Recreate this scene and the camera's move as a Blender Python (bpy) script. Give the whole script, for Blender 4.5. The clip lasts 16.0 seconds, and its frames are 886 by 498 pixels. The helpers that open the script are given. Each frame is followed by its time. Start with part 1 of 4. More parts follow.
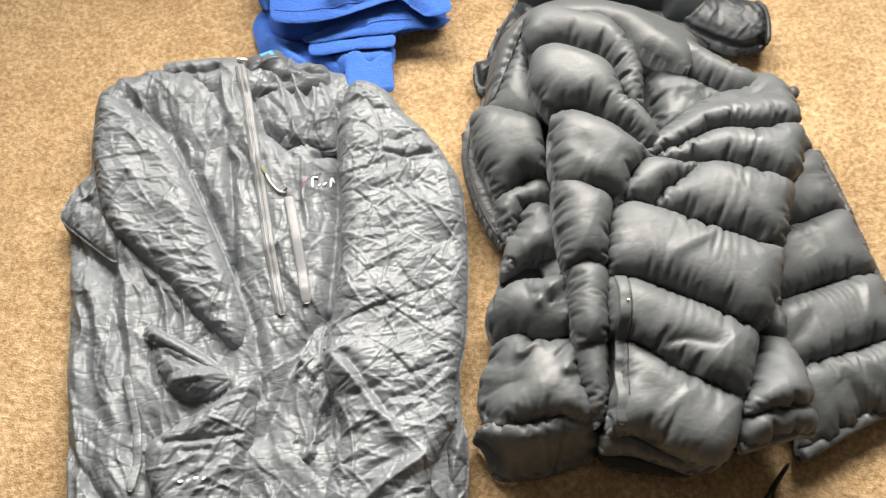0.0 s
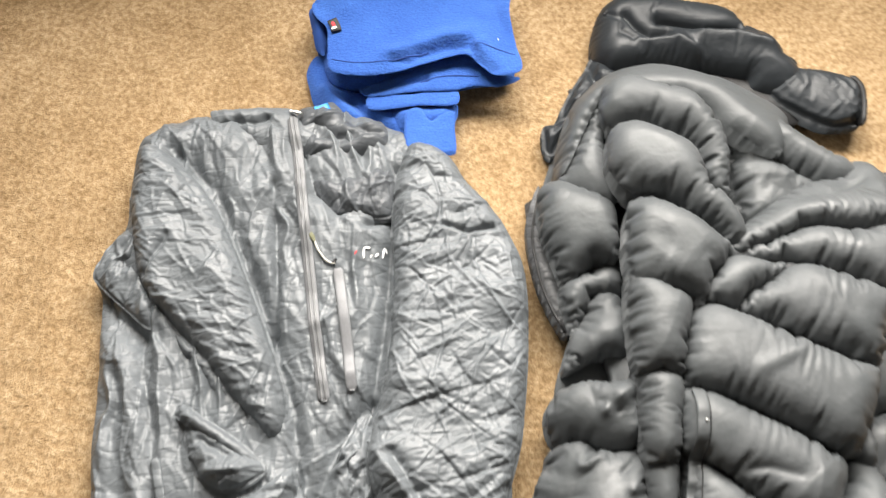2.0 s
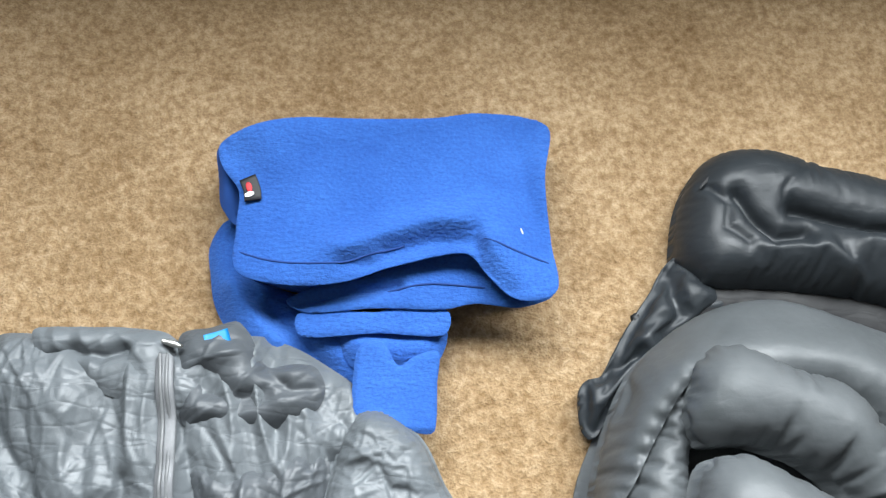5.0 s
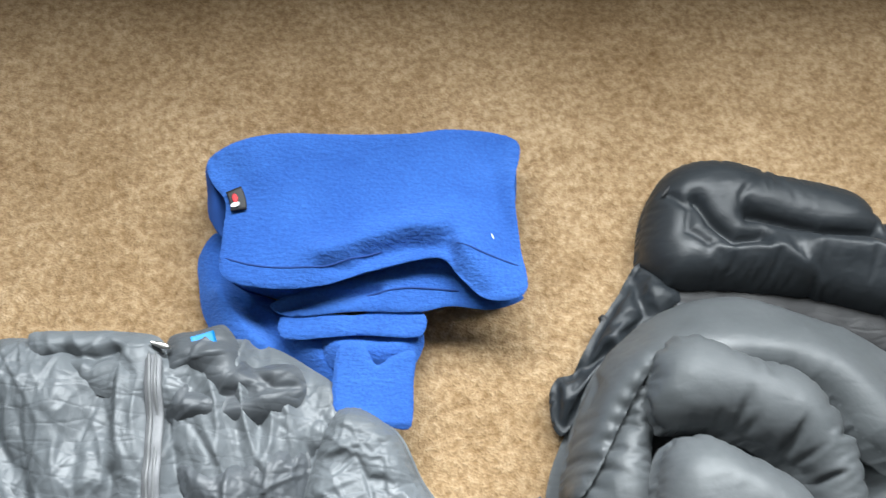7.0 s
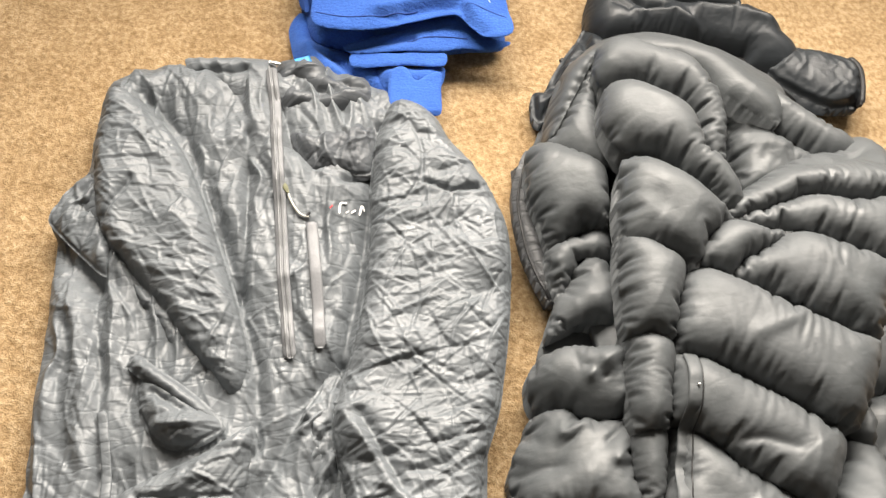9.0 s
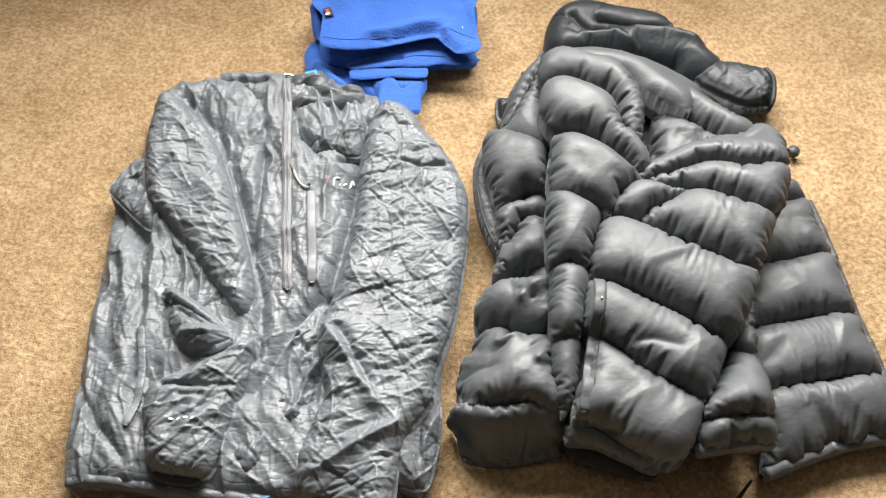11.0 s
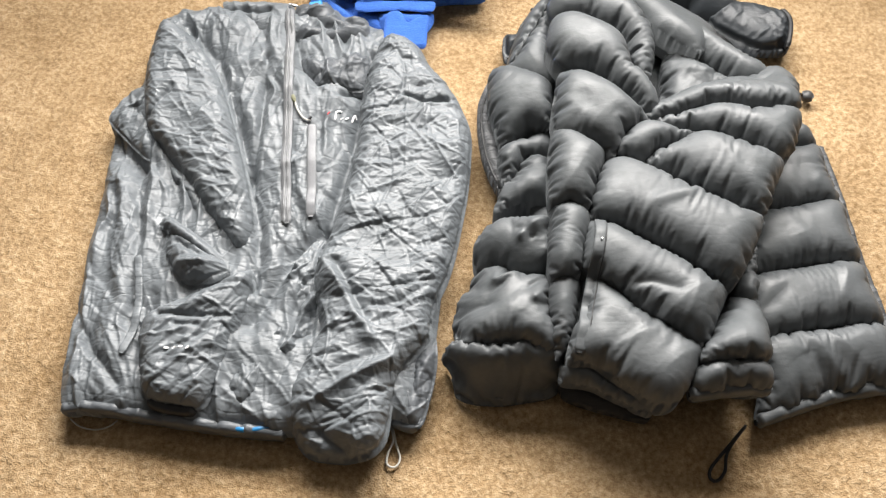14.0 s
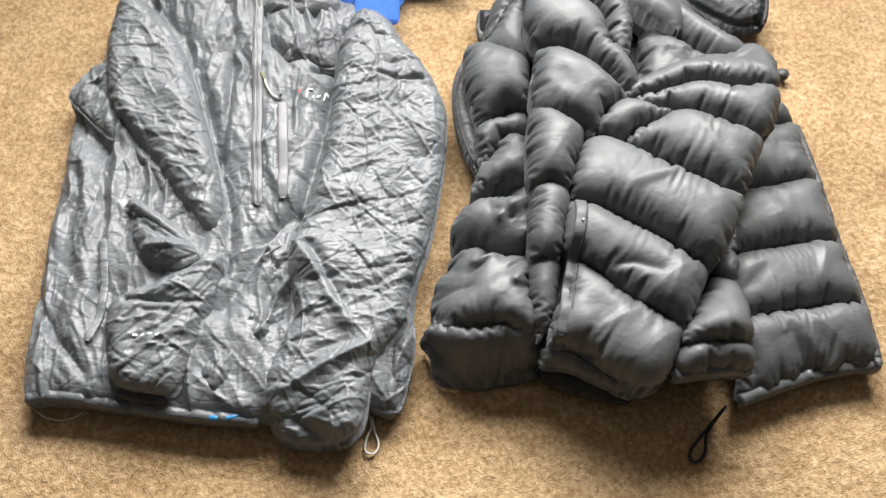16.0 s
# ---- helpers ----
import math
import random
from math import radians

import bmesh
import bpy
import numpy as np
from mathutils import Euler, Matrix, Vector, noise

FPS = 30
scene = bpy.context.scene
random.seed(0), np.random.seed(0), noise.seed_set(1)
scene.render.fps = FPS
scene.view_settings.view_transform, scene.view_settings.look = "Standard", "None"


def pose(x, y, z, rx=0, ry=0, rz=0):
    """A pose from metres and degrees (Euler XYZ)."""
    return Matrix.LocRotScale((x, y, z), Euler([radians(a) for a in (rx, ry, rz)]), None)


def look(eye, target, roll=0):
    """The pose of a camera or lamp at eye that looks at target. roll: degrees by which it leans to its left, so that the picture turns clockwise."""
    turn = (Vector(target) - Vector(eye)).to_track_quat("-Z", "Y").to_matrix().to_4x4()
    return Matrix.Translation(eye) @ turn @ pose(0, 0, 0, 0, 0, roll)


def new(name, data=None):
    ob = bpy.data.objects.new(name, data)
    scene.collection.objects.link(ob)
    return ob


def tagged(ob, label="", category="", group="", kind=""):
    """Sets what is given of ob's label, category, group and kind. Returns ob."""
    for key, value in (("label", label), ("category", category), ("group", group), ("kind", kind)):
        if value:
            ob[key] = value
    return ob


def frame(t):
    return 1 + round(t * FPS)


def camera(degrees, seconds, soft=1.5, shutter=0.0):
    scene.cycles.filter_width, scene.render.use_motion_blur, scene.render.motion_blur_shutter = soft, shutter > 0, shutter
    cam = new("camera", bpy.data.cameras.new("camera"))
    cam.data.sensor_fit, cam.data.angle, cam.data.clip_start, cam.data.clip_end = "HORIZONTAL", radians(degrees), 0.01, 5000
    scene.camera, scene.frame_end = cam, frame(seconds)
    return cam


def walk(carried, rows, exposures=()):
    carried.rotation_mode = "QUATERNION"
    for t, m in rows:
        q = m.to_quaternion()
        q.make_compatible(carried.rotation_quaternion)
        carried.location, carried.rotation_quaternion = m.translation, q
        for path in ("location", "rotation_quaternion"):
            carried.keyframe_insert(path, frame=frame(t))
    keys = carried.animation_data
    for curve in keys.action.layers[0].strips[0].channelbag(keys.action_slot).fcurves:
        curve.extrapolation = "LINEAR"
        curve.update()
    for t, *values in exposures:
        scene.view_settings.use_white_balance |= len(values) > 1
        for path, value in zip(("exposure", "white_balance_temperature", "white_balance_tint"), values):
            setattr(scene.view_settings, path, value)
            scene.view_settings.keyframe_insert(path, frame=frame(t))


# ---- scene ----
from mathutils.bvhtree import BVHTree
from mathutils.geometry import delaunay_2d_cdt

cam = camera(53.6, 16.0, soft=1.3, shutter=0.3)

PATH = [
    (0, (-0.036, -0.097, 1.316), (0.117, 0.701, -0.511), 2.5),
    (0.5, (-0.094, -0.132, 1.335), (0.187, 0.686, -0.469), 10.4),
    (1, (-0.088, -0.114, 1.326), (0.149, 0.684, -0.492), 8.4),
    (1.5, (-0.087, -0.047, 1.336), (0.067, 0.829, -0.456), 2.1),
    (2, (-0.074, 0.08, 1.274), (0.033, 0.861, -0.564), 3.2),
    (2.5, (-0.024, 0.428, 1.119), (-0.004, 1.159, -0.742), 1.2),
    (3, (0.008, 0.591, 0.964), (0.033, 1.281, -0.913), 2.4),
    (3.5, (0.02, 0.681, 0.89), (0.02, 1.328, -1.003), -0.2),
    (4, (0.027, 0.697, 0.878), (0.018, 1.313, -1.025), -1.4),
    (4.5, (0.022, 0.687, 0.877), (0.062, 1.296, -1.028), 3.1),
    (4.7, (0.019, 0.679, 0.884), (0.07, 1.289, -1.02), 4.5),
    (6.8, (0.036, 0.612, 0.926), (0.042, 1.358, -0.929), 0.4),
    (7, (0.045, 0.599, 0.925), (0.09, 1.348, -0.929), 2.6),
    (7.5, (0.016, 0.475, 0.976), (0.15, 1.311, -0.836), 7.6),
    (8, (-0.034, 0.252, 1.043), (0.099, 1.07, -0.777), 8.3),
    (8.5, (-0.073, 0.086, 1.118), (0.07, 0.87, -0.716), 8.8),
    (9, (-0.08, -0.001, 1.159), (0.084, 0.867, -0.636), 8.2),
    (9.2, (-0.074, -0.031, 1.178), (0.097, 0.823, -0.622), 7.6),
    (11.3, (0.071, -0.35, 1.328), (0.065, 0.725, -0.358), -1.1),
    (11.5, (0.075, -0.349, 1.33), (0.062, 0.713, -0.365), -1.3),
    (12, (0.076, -0.351, 1.321), (0.068, 0.69, -0.387), -0.3),
    (12.5, (0.081, -0.354, 1.308), (0.048, 0.657, -0.417), -1.4),
    (13, (0.08, -0.35, 1.305), (0.054, 0.642, -0.431), -1.1),
    (13.5, (0.079, -0.347, 1.3), (0.052, 0.629, -0.446), -0.9),
    (14, (0.079, -0.344, 1.297), (0.064, 0.616, -0.457), -0.3),
    (14.5, (0.076, -0.347, 1.299), (0.071, 0.626, -0.448), -0.2),
    (15, (0.072, -0.345, 1.301), (0.094, 0.625, -0.448), 1.2),
    (15.5, (0.078, -0.343, 1.301), (0.133, 0.637, -0.442), 1.8),
    (16, (0.052, -0.323, 1.274), (0.129, 0.59, -0.504), 4.4),
]

walk(cam, [(t, look(e, g, r)) for t, e, g, r in PATH],
     exposures=[(0, 0.06, 7000, 10), (2.3, 0.0, 6800, 10), (3.0, -0.30, 5950, 5), (7.4, -0.30, 5950, 5), (8.5, 0.0, 7200, 11), (9.2, 0.02, 7200, 11), (11.3, 0.02, 6600, 10), (16, 0.02, 6600, 10)])

# ---- daylight: sky outside and the window's own light ----
world = bpy.data.worlds.new("sky")
scene.world = world
world.use_nodes = True
wn = world.node_tree.nodes
sky = wn.new("ShaderNodeTexSky")
sky.sky_type, sky.sun_disc = "NISHITA", False
sky.sun_elevation, sky.sun_rotation = radians(40), radians(20)
wn["Background"].inputs[1].default_value = 0.12
world.node_tree.links.new(sky.outputs[0], wn["Background"].inputs[0])

win = new("window_light", bpy.data.lights.new("window_light", "AREA"))
win.data.shape, win.data.size, win.data.size_y = "RECTANGLE", 1.9, 0.9
win.data.energy, win.data.color = 212, (1.0, 0.975, 0.945)
win.matrix_world = look((0.30, 1.53, 1.36), (0.30, 0.0, 1.34))


# ---- noise on arrays ----
def rnd(i, j, seed):
    v = np.sin(i * 127.1 + j * 311.7 + seed * 74.7) * 43758.5453
    return v - np.floor(v)


def soft_noise(x, y, seed=0):
    i, j = np.floor(x), np.floor(y)
    u, v = x - i, y - j
    u, v = u * u * (3 - 2 * u), v * v * (3 - 2 * v)
    a, b = rnd(i, j, seed), rnd(i + 1, j, seed)
    c, d = rnd(i, j + 1, seed), rnd(i + 1, j + 1, seed)
    return (a * (1 - u) + b * u) * (1 - v) + (c * (1 - u) + d * u) * v


def turned(x, y, degrees, sx, sy):
    a = radians(degrees)
    return (x * math.cos(a) + y * math.sin(a)) / sx, (-x * math.sin(a) + y * math.cos(a)) / sy


def folds(x, y, seed=0):
    """Sharp ridges that run along y."""
    w = x + 0.9 * soft_noise(x * 0.5, y * 0.6, seed + 3)
    return 1 - np.abs(2 * soft_noise(w, y * 0.22, seed) - 1)


def crumpled(x, y, angle, size, stretch, r):
    """Flat triangular facets between sharp creases: random heights over scattered points, -1 to 1."""
    u, v = turned(x, y, angle, size * stretch, size)
    u0, v0 = math.floor(u.min()) - 1, math.floor(v.min()) - 1
    nu, nv = int(u.max() - u0) + 3, int(v.max() - v0) + 3
    pts = [Vector((u0 + i + r.uniform(-0.45, 0.45), v0 + j + r.uniform(-0.45, 0.45))) for i in range(nu) for j in range(nv)]
    co, _, faces, *_ = delaunay_2d_cdt(pts, [], [], 0, 1e-6)
    tree = BVHTree.FromPolygons([(c.x, c.y, r.uniform(-1, 1)) for c in co], faces)
    down = Vector((0, 0, -1))
    out = np.zeros_like(x)
    for k in range(len(x)):
        hit = tree.ray_cast(Vector((u[k], v[k], 5)), down)[0]
        if hit is not None:
            out[k] = hit.z
    return out


def creased(angle, swing, count, length, amount, width, seed=0, fold=0.0, fold_size=0.04, lump=0.0, facet=1.0):
    """Relief of thin crushed nylon: straight sharp creases of many lengths, count to the square metre,
    lying within swing of angle, over long soft folds."""
    def relief(x, y):
        r = np.random.RandomState(seed)
        z = np.zeros_like(x)
        if fold:
            u, v = turned(x, y, angle - 90, fold_size, fold_size)
            z += fold * (folds(u, v, seed) - 0.5)
        if lump:
            z += lump * 2 * (soft_noise(x / 0.07, y / 0.07, seed + 2) - 0.5)
        if facet:
            z += facet * amount * 1.7 * crumpled(x, y, angle, length * 0.75, 2.2, r)
            z += facet * amount * 0.85 * crumpled(x, y, angle + 40, length * 0.30, 2.6, r)
        x0, x1, y0, y1 = x.min(), x.max(), y.min(), y.max()
        n = int(count * (x1 - x0) * (y1 - y0))
        for i in range(3 * n):
            fine = 1.0 if i < n else 0.4
            cx, cy = r.uniform(x0, x1), r.uniform(y0, y1)
            a = radians(angle + swing * r.normal())
            size = length * (0.35 + r.exponential(0.65)) * (0.65 if fine < 1 else 1)
            tall = amount * (0.55 if fine < 1 else 0.8) * min(1.8, (size / length) ** 0.8) * (1 if r.rand() < 0.6 else -0.9)
            w1, w2 = width * fine * r.uniform(0.3, 0.7), width * fine * r.uniform(0.8, 2.2)
            bend = r.normal() * 4
            reach = size + 2 * w2
            k = np.nonzero((np.abs(x - cx) < reach) & (np.abs(y - cy) < reach))[0]
            dx, dy = x[k] - cx, y[k] - cy
            s, p = dx * math.cos(a) + dy * math.sin(a), -dx * math.sin(a) + dy * math.cos(a)
            p = p + bend * s * s
            z[k] += tall * np.clip(1 - np.abs(s) / size, 0, 1) * np.where(p > 0, np.exp(-p / w1), np.exp(p / w2))
        return z
    return relief


def both(one, two):
    return lambda x, y: one(x, y) + two(x, y)


def with_folds(relief, *lines):
    """Adds single large folds: (points, amount, width) each; a negative amount is a hollow."""
    def big(x, y):
        z = np.zeros_like(x)
        for points, amount, width in lines:
            best = np.full_like(x, 9.0)
            for (ax, ay, _), (bx, by, _) in zip(points, points[1:]):
                ux, uy = bx - ax, by - ay
                s = np.clip(((x - ax) * ux + (y - ay) * uy) / (ux * ux + uy * uy), 0, 1)
                best = np.minimum(best, np.hypot(x - ax - s * ux, y - ay - s * uy))
            z = z + amount * np.exp(-(best / width) ** 1.5)
        return z

    def more(x, y):
        return relief(x, y) + big(x, y)
    more.big = big
    return more


def puffy(amount=0.004, size=0.07, seed=0):
    """Lazy dents of a down-filled baffle."""
    def relief(x, y):
        z = amount * 2 * (soft_noise(x / size, y / size, seed) - 0.5)
        a, b = turned(x, y, 35, size * 0.45, size * 0.8)
        return z + amount * 0.8 * (folds(a, b, seed + 4) - 0.6)
    return relief


def napped(amount=0.003, size=0.09, seed=0):
    def relief(x, y):
        return amount * 2 * (soft_noise(x / size, y / size, seed) - 0.5) + amount * 0.5 * soft_noise(x / size * 3, y / size * 3, seed + 1)
    return relief


# ---- cloth pieces ----
TOPS = {}


def draped(points, over, lift=0.0):
    """The points, moved to the upper face of the cloth pieces in over."""
    out = []
    for x, y, z in points:
        tops = [hit[0].z for hit in (TOPS[o].ray_cast(Vector((x, y, 1)), Vector((0, 0, -1))) for o in over) if hit[0] is not None]
        out.append((x, y, (max(tops) if tops else z) + lift))
    return out


def rounded(points, step, corner=0.5):
    """A closed smooth line through points, evenly stepped."""
    p = np.array(points, float)
    out = []
    n = len(p)
    for i in range(n):
        a, b, c, d = p[i - 1], p[i], p[(i + 1) % n], p[(i + 2) % n]
        k = max(2, int(np.linalg.norm(c - b) / step))
        for s in np.arange(k) / k:
            m0, m1 = (c - a) * corner, (d - b) * corner
            ln = np.linalg.norm(c - b)
            m0 = m0 * min(1, ln / (np.linalg.norm(m0) + 1e-9))
            m1 = m1 * min(1, ln / (np.linalg.norm(m1) + 1e-9))
            out.append((2 * s**3 - 3 * s**2 + 1) * b + (s**3 - 2 * s**2 + s) * m0 + (3 * s**2 - 2 * s**3) * c + (s**3 - s**2) * m1)
    return np.array(out)


def mesh_object(name, verts, faces, material, parent, smooth=True):
    me = bpy.data.meshes.new(name)
    me.from_pydata([tuple(v) for v in verts], [], faces)
    me.materials.append(material)
    me.polygons.foreach_set("use_smooth", [smooth] * len(me.polygons))
    me.update()
    ob = new(name, me)
    if parent is not None:
        ob.parent = parent
    return ob


def settle(P, free, rest_flat, slack, steps, press=0.0, weight=0.0, bend=0.04, floor=None, share=None):
    """Lets a sheet of cloth buckle: its threads are longer by slack than the place they are pinned into.
    P is a grid of points, free marks those that may move, press blows it up along its normals."""
    P = P.astype(np.float32)
    w = free.astype(np.float32)[..., None]
    old = P.copy()
    sx, sy = slack
    sd = 0.5 * (sx + sy)
    share = np.ones(P.shape[:2], np.float32)[..., None] if share is None else share.astype(np.float32)[..., None]
    links = []
    for dy, dx, k, grow in ((0, 1, 1.0, sx), (1, 0, 1.0, sy), (1, 1, 0.35, sd), (1, -1, 0.35, sd)):
        for odd in (0, 1):
            if dy:
                a0, b0 = slice(odd, P.shape[0] - 1, 2), slice(odd + 1, P.shape[0], 2)
                xa = slice(0, P.shape[1] - 1) if dx == 1 else slice(1, P.shape[1]) if dx == -1 else slice(None)
                xb = slice(1, P.shape[1]) if dx == 1 else slice(0, P.shape[1] - 1) if dx == -1 else slice(None)
                ia, ib = (a0, xa), (b0, xb)
            else:
                ia, ib = (slice(None), slice(odd, P.shape[1] - 1, 2)), (slice(None), slice(odd + 1, P.shape[1], 2))
            rest = np.linalg.norm(rest_flat[ib] - rest_flat[ia], axis=-1, keepdims=True).astype(np.float32) * (1 + grow * share[ia])
            wa, wb = w[ia], w[ib]
            links.append((ia, ib, rest, k * wa / np.maximum(wa + wb, 1), k * wb / np.maximum(wa + wb, 1)))
    far = []
    for ia, ib, grow in (((slice(None), slice(0, -2)), (slice(None), slice(2, None)), sx), ((slice(0, -2), slice(None)), (slice(2, None), slice(None)), sy)):
        rest = np.linalg.norm(rest_flat[ib] - rest_flat[ia], axis=-1, keepdims=True).astype(np.float32) * (1 + grow * share[ia])
        far.append((ia, ib, rest, bend * w[ia], bend * w[ib]))
    up = np.zeros_like(P)
    for step in range(steps):
        move = (P - old) * 0.92
        if press and step % 4 == 0:
            gx = P[1:-1, 2:] - P[1:-1, :-2]
            gy = P[2:, 1:-1] - P[:-2, 1:-1]
            nrm = np.cross(gx, gy)
            up[1:-1, 1:-1] = nrm / (np.linalg.norm(nrm, axis=-1, keepdims=True) + 1e-9)
        move = move + press * up
        move[..., 2] -= weight
        old = P.copy()
        P += np.clip(move, -0.002, 0.002) * w
        for ia, ib, rest, ka, kb in links + far:
            d = P[ib] - P[ia]
            ln = np.sqrt((d * d).sum(-1, keepdims=True)) + 1e-7
            d *= (ln - rest) / ln
            P[ia] += d * ka
            P[ib] -= d * kb
        if floor is not None:
            np.maximum(P[..., 2], floor, out=P[..., 2])
    return P


def cushion(name, points, height, rim, material, parent, res=0.004, gather=0.0, gather_size=0.012,
            reach=0.02, relief=None, depth=0.03, tuck=0.4, label="", keep=0.35, swell=0.65, soften=0.08,
            slack=None, steps=18, press=0.0, weight=0.00002, bend=0.10, seedling=0.35, after=1.0, even=1.0):
    """A stuffed or draped piece of cloth: points give its edge, from which it swells by height within rim;
    gather puckers it along its seam; depth is how far its sides go down."""
    line = rounded(points, 0.004)
    lx, ly, lz = line[:, 0], line[:, 1], line[:, 2]
    run = np.concatenate([[0], np.cumsum(np.hypot(np.diff(lx), np.diff(ly)))])
    area = 0.5 * np.sum(lx * np.roll(ly, -1) - np.roll(lx, -1) * ly)
    sign = 1 if area > 0 else -1
    gx = np.arange(lx.min() - res, lx.max() + 2 * res, res)
    gy = np.arange(ly.min() - res, ly.max() + 2 * res, res)
    X, Y = np.meshgrid(gx, gy)
    x, y = X.ravel(), Y.ravel()
    near = np.empty(len(x), int)
    dist = np.empty(len(x))
    base = np.empty(len(x))
    inside = np.zeros(len(x), bool)
    x2, y2 = np.roll(lx, -1), np.roll(ly, -1)
    sub = slice(None, None, 4)
    for s in range(0, len(x), 4000):
        e = slice(s, s + 4000)
        d2 = (x[e, None] - lx) ** 2 + (y[e, None] - ly) ** 2
        near[e] = d2.argmin(1)
        dist[e] = np.sqrt(d2.min(1))
        w = 1 / (d2[:, sub] + 1e-5) ** 1.5
        base[e] = (w * lz[sub]).sum(1) / w.sum(1)
        up = (ly > y[e, None]) != (y2 > y[e, None])
        cross = (x2 - lx) * (y[e, None] - ly) / np.where(y2 == ly, 1e-9, y2 - ly) + lx
        inside[e] = (up & (x[e, None] < cross)).sum(1) % 2 == 1
    snap = (~inside) | (dist < 0.3 * res)
    px, py = np.where(snap, lx[near], x), np.where(snap, ly[near], y)
    d = np.where(snap, 0, dist)
    s = np.clip(d / rim, 0, 1)
    swollen = np.where(snap, 0, (1 - (1 - s) ** 2) ** swell).reshape(X.shape)
    free = (~snap).reshape(X.shape)
    for _ in range(int(soften / res)):
        mean = (np.roll(swollen, 1, 0) + np.roll(swollen, -1, 0) + np.roll(swollen, 1, 1) + np.roll(swollen, -1, 1)) / 4
        swollen = np.where(free, mean, 0)
    swollen = swollen.ravel() / max(swollen.max(), 1e-6) * np.clip(d / (2 * res), 0, 1) ** 0.5
    z = np.where(snap, lz[near], base) + height * swollen
    fade = np.clip(d / 0.018, 0, 1) * keep + (1 - keep)
    plain_z = z + relief.big(px, py) * fade if hasattr(relief, "big") else z.copy()
    if relief is not None:
        z = z + relief(px, py) * fade
    if gather:
        along = run[near] / gather_size
        g = soft_noise(along, along * 0 + 3, 7) - 0.5 + 0.5 * (soft_noise(along * 2.3, along * 0, 8) - 0.5)
        patch = np.clip(2.6 * soft_noise(along * 0.23, along * 0 + 6, 9) - 0.6, 0.1, 1.3)
        z = z + 2 * gather * patch * g * np.exp(-d / reach) * np.clip(d / 0.006 + 0.25, 0, 1)
    nx, ny = len(gx), len(gy)
    if slack is not None:
        flat = np.stack([px, py, plain_z], 1).reshape(ny, nx, 3)
        start = np.stack([px, py, plain_z + seedling * (z - plain_z)], 1).reshape(ny, nx, 3)
        done = settle(start, free, flat, slack, steps, press, weight, bend, (plain_z - 0.004).reshape(ny, nx),
                      (even + (1 - even) * np.exp(-(d / 0.022) ** 2)).reshape(ny, nx)).reshape(-1, 3)
        px, py, z = done[:, 0], done[:, 1], done[:, 2] + after * (z - plain_z)
    ins = inside.reshape(ny, nx)
    count = ins[:-1, :-1].astype(int) + ins[1:, :-1] + ins[:-1, 1:] + ins[1:, 1:]
    cells = np.argwhere(count >= 1)
    idx = np.arange(nx * ny).reshape(ny, nx)
    quads = np.stack([idx[cells[:, 0], cells[:, 1]], idx[cells[:, 0], cells[:, 1] + 1],
                      idx[cells[:, 0] + 1, cells[:, 1] + 1], idx[cells[:, 0] + 1, cells[:, 1]]], 1)
    used = np.unique(quads)
    remap = np.full(nx * ny, -1)
    remap[used] = np.arange(len(used))
    quads = remap[quads]
    verts = [list(v) for v in np.stack([px[used], py[used], np.maximum(z[used], 0.002)], 1)]
    faces = [tuple(int(i) for i in q) for q in quads]
    edges = {}
    for f in faces:
        for a, b in zip(f, f[1:] + f[:1]):
            edges[(a, b)] = 1
    rim_edges = [(a, b) for a, b in edges if (b, a) not in edges]
    tx, ty = np.roll(lx, -1) - np.roll(lx, 1), np.roll(ly, -1) - np.roll(ly, 1)
    tl = np.hypot(tx, ty) + 1e-9
    inx, iny = -sign * ty / tl, sign * tx / tl
    rings = [{}, {}]
    for a, b in rim_edges:
        for v in (a, b):
            if v in rings[0]:
                continue
            k = near[used[v]]
            vx, vy, vz = verts[v]
            for ring, (down, inn) in zip(rings, ((0.5, 0.0), (1.0, tuck))):
                ring[v] = len(verts)
                verts.append([vx + inx[k] * depth * inn, vy + iny[k] * depth * inn, max(vz - depth * down, 0.0015)])
    for a, b in rim_edges:
        faces.append((b, a, rings[0][a], rings[0][b]))
        faces.append((rings[0][b], rings[0][a], rings[1][a], rings[1][b]))
    ob = mesh_object(name, verts, faces, material, parent)
    TOPS[ob.name] = BVHTree.FromPolygons(verts, faces)
    if label:
        tagged(ob, label)
    return ob


def along(points, step=0.004):
    p = np.array(points, float)
    out = []
    for i in range(len(p) - 1):
        a, b, c, d = p[max(i - 1, 0)], p[i], p[i + 1], p[min(i + 2, len(p) - 1)]
        k = max(2, int(np.linalg.norm(c - b) / step))
        for s in np.arange(k) / k:
            out.append((2 * s**3 - 3 * s**2 + 1) * b + (s**3 - 2 * s**2 + s) * (c - a) * 0.5
                       + (3 * s**2 - 2 * s**3) * c + (s**3 - s**2) * (d - b) * 0.5)
    out.append(p[-1])
    return np.array(out)


